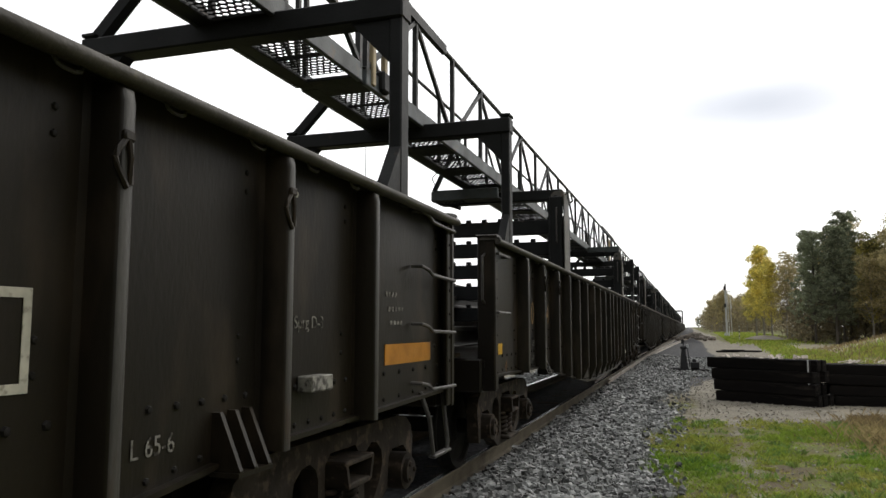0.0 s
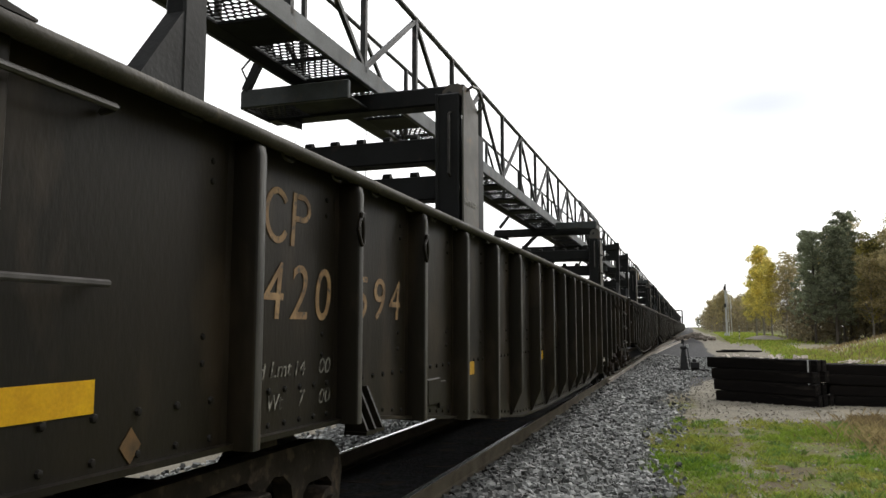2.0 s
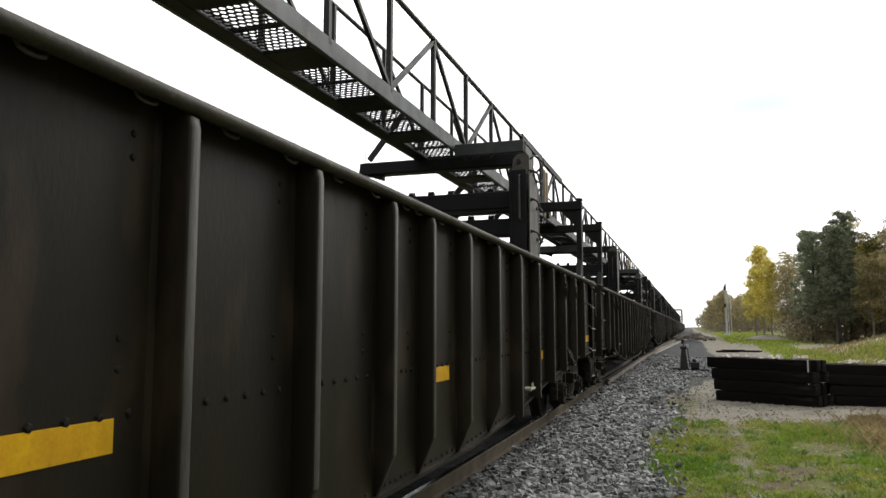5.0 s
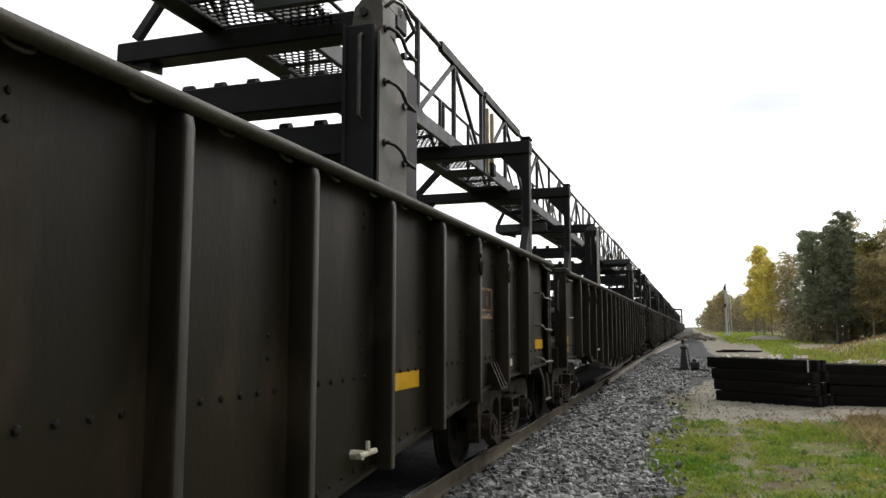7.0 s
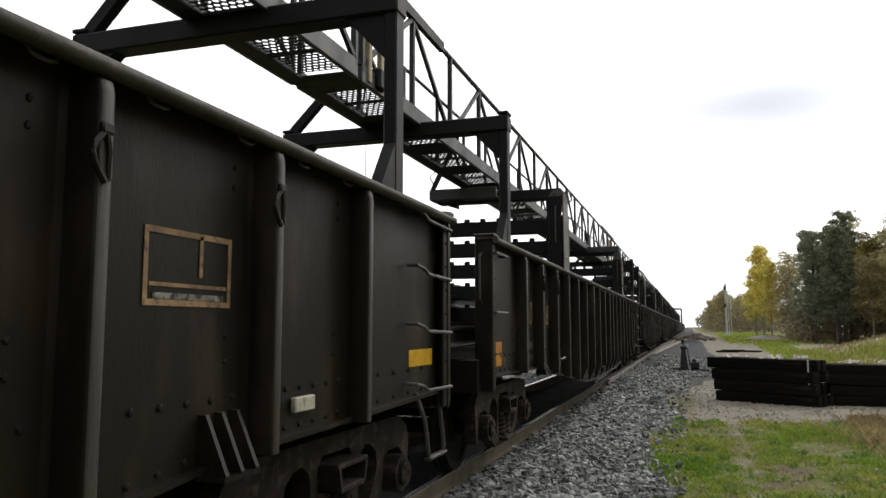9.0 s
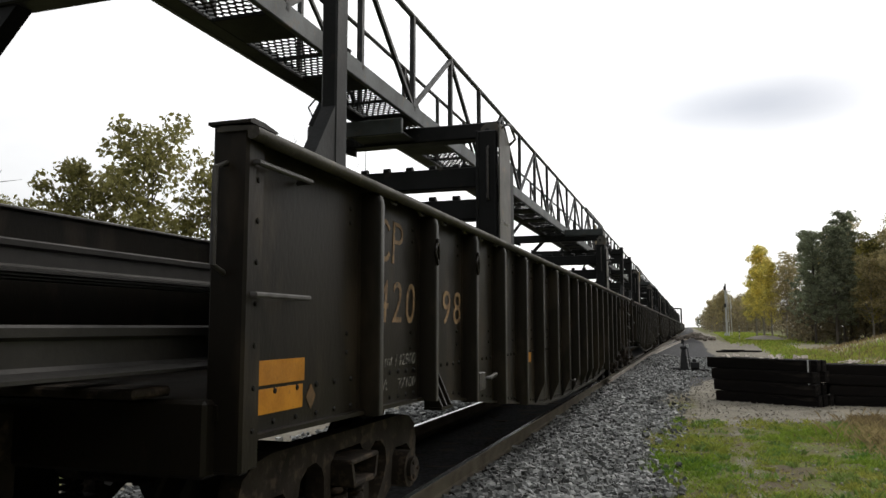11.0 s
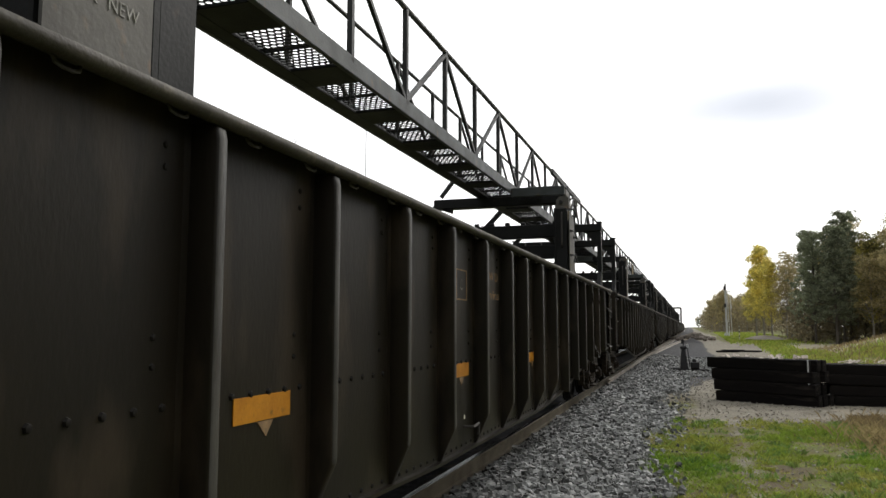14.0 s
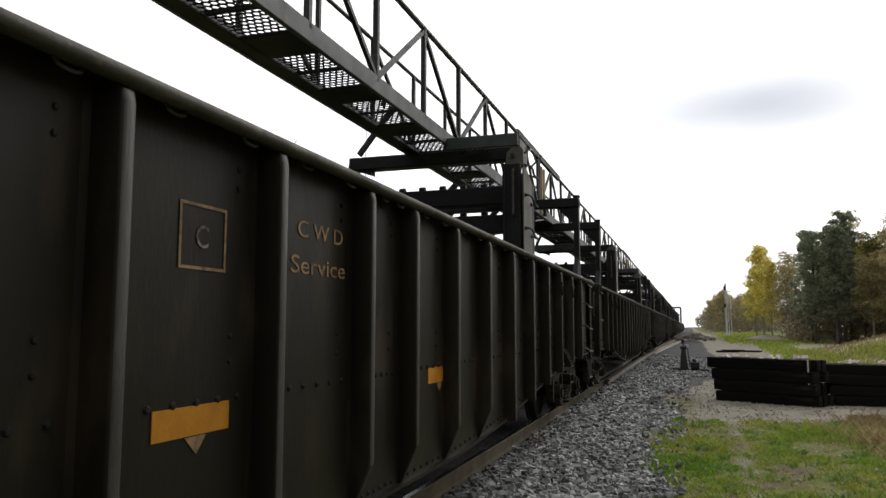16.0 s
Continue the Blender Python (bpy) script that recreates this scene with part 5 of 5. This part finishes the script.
def limbs(s, base, tip, r, n, reach, rise, rnd, lo=0.35, sub=2, out=None):
    """Limbs along a trunk, each with a few twigs; collects the twig ends."""
    base, tip = Vector(base), Vector(tip)
    for k in range(n):
        f = lo + (0.98 - lo) * k / max(1, n - 1)
        p = base.lerp(tip, f)
        a = k * 2.4 + rnd.uniform(-0.5, 0.5)
        ln = reach * (1.15 - 0.75 * (f - lo) / (1 - lo)) * rnd.uniform(0.7, 1.2)
        e = p + Vector((math.cos(a) * ln, math.sin(a) * ln, ln * rise * rnd.uniform(0.6, 1.3)))
        m = p.lerp(e, 0.5) + Vector((rnd.uniform(-0.1, 0.1), rnd.uniform(-0.1, 0.1), -0.06 * ln))
        rr = r * 0.42 * (1 - 0.7 * f)
        s.tube([p, m, e], max(rr, 0.012), 5, 0.25)
        if out is not None:
            out += [m, e]
        for _ in range(sub):
            g = p.lerp(e, rnd.uniform(0.4, 0.95))
            h = g + Vector((rnd.uniform(-1, 1), rnd.uniform(-1, 1), rnd.uniform(0.1, 1.1))) * ln * 0.42
            s.tube([g, h], max(rr * 0.45, 0.008), 4, 0.2)
            if out is not None:
                out.append(h)


def make_tree(kind, height, seed):
    """kind: pine, yellow, olive, russet, bare."""
    rnd = random.Random(seed)
    s, tips = Shape(), []
    bend = Vector((rnd.uniform(-0.3, 0.3), rnd.uniform(-0.3, 0.3), 0))
    top = Vector((bend.x, bend.y, height * (0.97 if kind == "pine" else 0.9)))
    r0 = height * (0.014 if kind != "bare" else 0.011)
    s.tube([(0, 0, -0.5), (0.02, 0.01, height * 0.1), tuple(bend * 0.6 + Vector((0, 0, height * 0.5))), tuple(top)], r0, 8, 0.12)
    if kind == "pine":
        limbs(s, (0, 0, 0), top, r0, 46, height * 0.155, 0.30, rnd, lo=0.16, sub=4, out=tips)
    elif kind == "bare":
        limbs(s, (0, 0, 0), top, r0 * 1.2, 26, height * 0.30, 1.3, rnd, lo=0.16, sub=7, out=None)
    else:
        reach = {"yellow": 0.115, "olive": 0.30, "russet": 0.2}[kind]
        limbs(s, (0, 0, 0), top, r0, 22, height * reach, 0.9, rnd, lo=0.22 if kind != "olive" else 0.12, sub=4, out=tips)
    pale = kind in ("yellow", "russet")
    me = s.mesh("trunk", BIRCH if pale else BARK, True)
    crown = None
    if tips:
        c = np.array([tuple(t) for t in tips])
        if kind == "pine":
            rad = np.full(len(c), height * 0.027) * np.random.RandomState(seed).uniform(0.6, 1.5, len(c))
            crown = leaf_cloud("crown", c, rad, 9500, 0.105, LEAF_PINE, seed, 0.55)
        else:
            rad = np.full(len(c), height * {"yellow": 0.042, "olive": 0.050, "russet": 0.055}[kind]) * np.random.RandomState(seed).uniform(0.6, 1.5, len(c))
            crown = leaf_cloud("crown", c, rad, {"yellow": 8500, "olive": 7000, "russet": 6000}[kind], {"yellow": 0.115, "olive": 0.10, "russet": 0.105}[kind],
                               {"yellow": LEAF_YELLOW, "olive": LEAF_OLIVE, "russet": LEAF_BROWN}[kind], seed)
    return me, crown


TREE_LABEL = {"pine": "tall dark green pine in a dense autumn wood", "yellow": "slender aspen with bright yellow autumn leaves",
              "olive": "broad leafy tree turning olive and yellow beyond the train", "russet": "thin-leaved brown and russet tree in the autumn wood",
              "bare": "leafless grey tree with fine upright branches beyond the train"}


def build_trees():
    kinds = {}
    for kind, height, seed in (("pine", 13.0, 1), ("pine", 12.0, 2), ("pine", 11.0, 3), ("yellow", 12.5, 4), ("yellow", 11.5, 5), ("olive", 9.0, 6), ("olive", 8.0, 12),
                               ("russet", 11.0, 7), ("russet", 12.0, 8), ("bare", 9.5, 9), ("bare", 10.5, 10)):
        kinds.setdefault(kind, []).append((height, make_tree(kind, height, seed)))

    def plant(kind, which, x, y, h, turn, group, sink=0.0):
        height, (tm, cm) = kinds[kind][which % len(kinds[kind])]
        k = h / height
        t = tagged(new("tree"), TREE_LABEL[kind], "tree", group)
        t.matrix_basis = pose(x, y, float(bank_height(np.array(x), np.array(y))) - sink, 0, 0, turn) @ Matrix.Diagonal((k, k, k, 1))
        part("trunk", tm, BARK, t)
        if cm:
            part("crown", cm, LEAF_PINE, t)
    rnd = random.Random(8)
    wood = "trees of the wood"
    # edge of the wood
    for kind, x, y, h in (("pine", 11.9, 83, 11.4), ("pine", 13.3, 80, 11.6), ("pine", 14.6, 84, 11.8), ("pine", 16.0, 88, 14.0), ("pine", 12.6, 90, 12.0), ("olive", 18.2, 86, 11.0),
                          ("yellow", 9.3, 108, 13.0), ("yellow", 9.9, 104, 10.6), ("yellow", 8.7, 112, 10.5), ("yellow", 17.6, 86, 10.8), ("yellow", 21.0, 80, 13.0),
                          ("russet", 11.2, 100, 9.5), ("russet", 19.6, 82, 13.2), ("russet", 22.6, 80, 13.4), ("olive", 21.6, 86, 12.0), ("russet", 17.0, 92, 13.5),
                          ("russet", 12.2, 104, 11.2), ("yellow", 18.9, 77, 9.6), ("yellow", 20.6, 74, 11.5), ("russet", 18.6, 79, 11.0), ("russet", 20.0, 78, 12.0), ("russet", 16.6, 81, 9.0), ("russet", 15.2, 90, 12.6), ("russet", 24.0, 85, 13.0), ("yellow", 25.0, 78, 13.5), ("russet", 26.5, 80, 13.2)):
        plant(kind, rnd.randrange(3), x, y, h, rnd.uniform(0, 360), wood)
    for k in range(64):
        y = rnd.uniform(86, 128)
        x = rnd.uniform(9.5 + (y - 84) * 0.08, 40)
        plant(rnd.choice(["pine", "russet", "russet", "pine", "yellow"] if k % 3 else ["pine", "russet"]), rnd.randrange(3), x + 2.5, y, rnd.uniform(9.5, 12.5), rnd.uniform(0, 360), wood)
    # unseen trees added beside and behind the camera to block sky from the cars
    for k in range(90):
        y = rnd.uniform(-70, 55)
        x = rnd.uniform(17, 34) + max(0, y - 30) * 0.1
        plant(rnd.choice(["pine", "russet", "pine", "yellow"]), rnd.randrange(3), x, y, rnd.uniform(11, 14), rnd.uniform(0, 360), wood)
    for k in range(40):
        plant(rnd.choice(["pine", "russet", "pine"]), rnd.randrange(3), rnd.uniform(0, 20), rnd.uniform(-60, -24), rnd.uniform(11, 14), rnd.uniform(0, 360), wood)
    # undergrowth and saplings that close the wood near the ground
    r = np.random.RandomState(31)
    n = 900
    c = np.stack([r.uniform(10, 48, n), r.uniform(86, 112, n), r.uniform(0.2, 3.6, n) ** 1.1], -1)
    c[:, 0] += (c[:, 1] - 86) * 0.1
    me = leaf_cloud("undergrowth", c, np.full(n, 1.3), 30000, 0.20, LEAF_SHADE, 32, 0.8)
    tagged(new("undergrowth", me), "dark tangled undergrowth between the trunks of the wood", "undergrowth", kind="stuff")
    # far edge of the clearing, either side of the track
    for k in range(44):
        y = rnd.uniform(190, 420)
        x = 5.2 + (y - 190) * 0.006 + rnd.uniform(0, 16) ** 1.0
        plant(rnd.choice(["olive", "russet", "russet", "olive", "russet", "yellow"]), rnd.randrange(3), x, y, rnd.uniform(9.0, 11.5), rnd.uniform(0, 360), "trees far down the line")
    n = 700
    c = np.stack([5.5 + r.uniform(0, 24, n), r.uniform(200, 400, n), r.uniform(0.3, 6.0, n)], -1)
    me = leaf_cloud("far_undergrowth", c, np.full(n, 2.2), 18000, 0.34, LEAF_SHADE, 33, 0.9)
    tagged(new("far_undergrowth", me), "brown and yellow undergrowth along the far clearing", "undergrowth", kind="stuff")
    for k in range(36):
        y = rnd.uniform(480, 900)
        x = rnd.choice([-1, 1]) * rnd.uniform(9, 60) - 3
        plant(rnd.choice(["russet", "olive", "pine"]), rnd.randrange(3), x, y, rnd.uniform(9, 13), rnd.uniform(0, 360), "trees far down the line")
    # beyond the train
    for kind, which, x, y, h in (("olive", 0, -21.2, 25.5, 10.4), ("olive", 1, -24.6, 26.0, 9.2), ("olive", 1, -19.2, 28.5, 9.0), ("bare", 0, -16.4, 27.0, 9.8), ("bare", 1, -15.0, 28.5, 9.0),
                                 ("pine", 2, -19.5, 42.0, 10.0), ("bare", 1, -33.0, 24.0, 11.5), ("bare", 0, -37.0, 24.0, 13.0), ("olive", 0, -35.0, 31.0, 9.0),
                                 ("pine", 1, -26.0, 46.0, 9.0), ("olive", 1, -40.0, 30.0, 9.5)):
        plant(kind, which, x, y, h, rnd.uniform(0, 360), "trees beyond the train")


# ---- things beside the track ----
def build_tie_pile(x, y, turn, tiers, rows, seed, length=2.5, step=0.262, group="stacks of ties"):
    pile = tagged(new("tie_stack", None), "stack of new black creosoted railway ties strapped on bare gravel", "tie stack", group)
    g = float(bank_height(np.array(x), np.array(y)))
    pile.matrix_basis = pose(x, y, g, 0, 0, turn)
    rnd = random.Random(seed)
    me = Shape().bevelled((0, 0, 0), (length, 0.232, step - 0.012), 0.012).mesh("tie", TIE)
    for t in range(tiers):
        for r in range(rows):
            out = (-0.16 if t == tiers - 1 and r == 0 else 0.0) + (0.10 if t == 0 else 0.0)
            part("tie", me, TIE, pile, at=pose(out + rnd.uniform(-0.05, 0.05), 0.235 * r + rnd.uniform(-0.014, 0.014), 0.115 + step * t, rnd.uniform(-1.6, 1.6), rnd.uniform(-0.5, 0.5), rnd.uniform(-0.7, 0.7)))
        if t:
            for o in (-0.85, 0.85):
                part("lath", Shape().box((o, 0.235 * (rows - 1) / 2, 0.115 + step * t - step * 0.46), (0.07, 0.235 * rows, 0.03)), TIE, pile)
    top = 0.115 + step * (tiers - 1) + 0.104
    part("strap", Shape().box((length / 2 - 0.12, -0.118, top / 2 + 0.2), (0.03, 0.006, top - 0.35)), SILVER, pile, "pale steel strap end")
    sc = Shape()
    for k in range(40):
        cx, cy = rnd.choice([-0.72, 0.15, 0.75]) + rnd.gauss(0, 0.16), rnd.uniform(-0.05, 0.3)
        sc.bar((cx, cy, top + 0.025 + rnd.uniform(0, 0.03)), (cx + rnd.uniform(-0.12, 0.12), cy + 0.05, top + 0.03 + rnd.uniform(0, 0.10)), 0.07, 0.012)
    part("torn_wrapping", sc, WHITE_SCRAP, pile, "pale torn wrapping and splinters")["kind"] = "stuff"
    return pile


def build_switch_stand(x, y):
    z = float(bank_height(np.array(x), np.array(y)))
    st = tagged(new("switch_stand"), "black cast-iron switch stand with hand lever on long headblock timbers", "switch stand")
    st.matrix_basis = pose(x, y, z, 0, 0, 8) @ Matrix.Diagonal((0.78, 0.9, 1.05, 1))
    part("headblock", Shape().bevelled((-0.1, 0, 0.03), (2.6, 0.24, 0.12), 0.015).bevelled((-0.1, 0.5, 0.03), (2.6, 0.24, 0.12), 0.015), TIE, st)
    s = Shape()
    v = [(-0.20, -0.16, 0.08), (0.20, -0.16, 0.08), (0.20, 0.16, 0.08), (-0.20, 0.16, 0.08), (-0.09, -0.08, 0.85), (0.09, -0.08, 0.85), (0.09, 0.08, 0.85), (-0.09, 0.08, 0.85)]
    s.add(v, [(0, 3, 2, 1), (4, 5, 6, 7), (0, 1, 5, 4), (1, 2, 6, 5), (2, 3, 7, 6), (3, 0, 4, 7)])
    part("pedestal", s, DARK_STEEL, st)
    part("head", Shape().bevelled((0, 0, 0.90), (0.30, 0.22, 0.12), 0.03).tube([(0, 0, 0.95), (0, 0, 1.20)], 0.03, 8).bevelled((-0.02, 0, 1.12), (0.16, 0.02, 0.14), 0.004), DARK_STEEL, st)
    part("lever", Shape().tube([(0.10, -0.02, 0.92), (0.20, -0.04, 0.85), (0.26, -0.04, 0.45), (0.28, -0.04, 0.18)], 0.024, 8), DARK_STEEL, st, smooth=True)
    part("target", Shape().bevelled((0.19, -0.02, 0.96), (0.12, 0.02, 0.12), 0.004), SILVER, st, "small pale target")
    part("machine_box", Shape().bevelled((0.55, 0.05, 0.24), (0.40, 0.30, 0.26), 0.03).bevelled((0.52, 0.05, 0.42), (0.18, 0.16, 0.12), 0.03), DARK_STEEL, st)
    part("throw_rod", Shape().tube([(-1.3, 0.1, 0.10), (-0.2, 0.1, 0.12)], 0.025, 8), DARK_STEEL, st)


def build_signal(x, y, top):
    z = float(bank_height(np.array(x), np.array(y)))
    sg = tagged(new("signal_mast"), "tall silver signal mast with ladder and black signal heads", "signal mast")
    sg.matrix_basis = pose(x, y, z)
    h = top - z
    part("mast", Shape().tube([(0, 0, 0), (0, 0, h)], 0.15, 10), SILVER, sg, smooth=True)
    part("base", Shape().bevelled((0, 0, 0.25), (0.7, 0.6, 0.6), 0.03), SILVER, sg)
    lad = Shape()
    for o in (0.36, 0.72):
        lad.tube([(o, 0.1, 0.0), (o - 0.1, 0.1, h * 0.86)], 0.04, 6)
    for k in range(int(h * 0.86 / 0.32)):
        lad.bar((0.34 - 0.1 * k / 24, 0.1, 0.3 + 0.32 * k), (0.70 - 0.1 * k / 24, 0.1, 0.3 + 0.32 * k), 0.03, 0.03)
    part("ladder", lad, SILVER, sg)
    for q in (0.60, 0.93):
        part("signal_head", Shape().bevelled((-0.12, -0.18, h * q - 0.1), (0.30, 0.2, 0.6), 0.05), DARK_STEEL, sg)
        part("platform", Shape().bevelled((0.3, 0.1, h * q - 0.55), (1.0, 0.6, 0.06), 0.01).tube([(0.8, 0.1, h * q - 0.55), (0.85, 0.1, h * q + 0.35), (0.2, 0.1, h * q + 0.4)], 0.03, 6), SILVER, sg)
    part("cap", Shape().tube([(0, 0, h), (0.0, 0, h + 0.35)], 0.03, 6), SILVER, sg)


def build_small_things():
    SPOIL = mat("spoil", (0.24, 0.21, 0.18), (0.10, 0.085, 0.07), rough=0.95, scale=1.5, fine=12, bump=0.4)
    z = float(bank_height(np.array(5.6), np.array(95.0)))
    post = tagged(new("marker_post"), "thin banded white and dark marker post in the grass", "marker post")
    post.matrix_basis = pose(5.6, 97.0, z)
    part("pole", Shape().tube([(0, 0, 0), (0, 0, 1.75)], 0.06, 8), CREAM, post, smooth=True)
    for q in (0.5, 1.0, 1.5):
        part("band", Shape().tube([(0, 0, q - 0.1), (0, 0, q + 0.1)], 0.066, 8), DARK_STEEL, post)
    # loose bars on the gravel beyond the stacks
    for k, (x, y, a, ln) in enumerate(((2.4, 56.0, 14, 1.5), (3.6, 57.0, -4, 2.2), (2.9, 58.5, 3, 1.6))):
        thing("loose_bar", Shape().bevelled((0, 0, 0.06), (ln, 0.16, 0.12), 0.015), TIE, "dark timber lying loose on the gravel", "timber", "loose timbers",
              at=pose(x, y, float(bank_height(np.array(x), np.array(y))), 0, 0, a))
    # low heap of spoil with a pale lump by the far rails
    rnd = random.Random(4)
    hp = Shape()
    for k in range(170):
        a, b = rnd.gauss(0, 1.0), rnd.gauss(0, 9)
        s = rnd.uniform(0.12, 0.35)
        hp.bevelled((0.45 + a + b * 0.02, 104 + b, 0.02 + 0.5 * math.exp(-a * a) * rnd.uniform(0.2, 1)), (s * 1.4, s * 1.6, s), s * 0.25)
    thing("spoil_heap", hp, SPOIL, "low brown heap of old ties and spoil beside the far track", "heap", kind="stuff")
    thing("pale_lump", Shape().bevelled((0, 0, 0.15), (0.7, 0.5, 0.5), 0.12), WHITE_SCRAP, "pale broken concrete lump by the spoil heap", "rubble", at=pose(2.55, 96.0, -0.1, 4, 8, 20))
    mast = tagged(new("radio_mast"), "very thin tall radio mast far beyond the train", "radio mast")
    mast.matrix_basis = pose(-80.4, 180.0, -0.7)
    part("pole", Shape().tube([(0, 0, 0), (0, 0, 66)], 0.10, 6), DARK_STEEL, mast)
    # old mound of sand in the clearing
    md = Shape()
    n, m = 18, 8
    v = [(2.3 * (1 - j / m) * math.cos(2 * math.pi * i / n) * (1 + 0.12 * math.sin(3 * i)), 6.0 * (1 - j / m) * math.sin(2 * math.pi * i / n), 0.50 * (1 - (1 - j / m) ** 2)) for j in range(m) for i in range(n)]
    v.append((0, 0, 0.52))
    f = [(j * n + i, j * n + (i + 1) % n, (j + 1) * n + (i + 1) % n, (j + 1) * n + i) for j in range(m - 1) for i in range(n)] + [((m - 1) * n + i, (m - 1) * n + (i + 1) % n, len(v) - 1) for i in range(n)]
    md.add(v, f)
    thing("sand_mound", md, mat("sand", (0.22, 0.19, 0.15), (0.16, 0.14, 0.11), rough=0.95, scale=1.2, fine=14, bump=0.5), "low grey-brown sand mound before the trees", "mound", at=pose(8.7, 100, -0.12), smooth=True)


build_ground()
build_track()
FLEET = build_train()
LOAD = build_load()
build_switch_stand(-0.28, 31.5)
build_tie_pile(1.58, 19.15, -30.0, 4, 3, 1, 2.40)
build_tie_pile(4.15, 19.0, -8.0, 4, 3, 2, 2.50, 0.232)
build_signal(5.2, 120, 7.8)
build_small_things()
build_trees()
plant_grass()
scatter_stones()


def motions():
    times = [0.5 * k for k in range(33)]
    for i, car in FLEET:
        walk(car, [(t, pose(TRACK_X, CAR_START + PITCH * i - travel(t), 0)) for t in times])
    for x, z, ob in LOAD:
        walk(ob, [(t, pose(TRACK_X + x, -travel(t), z)) for t in times])
    turns = [0.25 * k for k in range(65)]
    for i, car in FLEET:
        if -1 <= i <= 4:
            for o in car.children_recursive:
                if o.name.startswith("wheelset"):
                    x, y, z = o.matrix_basis.translation
                    walk(o, [(t, pose(x, y, z, math.degrees(travel(t) / 0.43))) for t in turns])


motions()
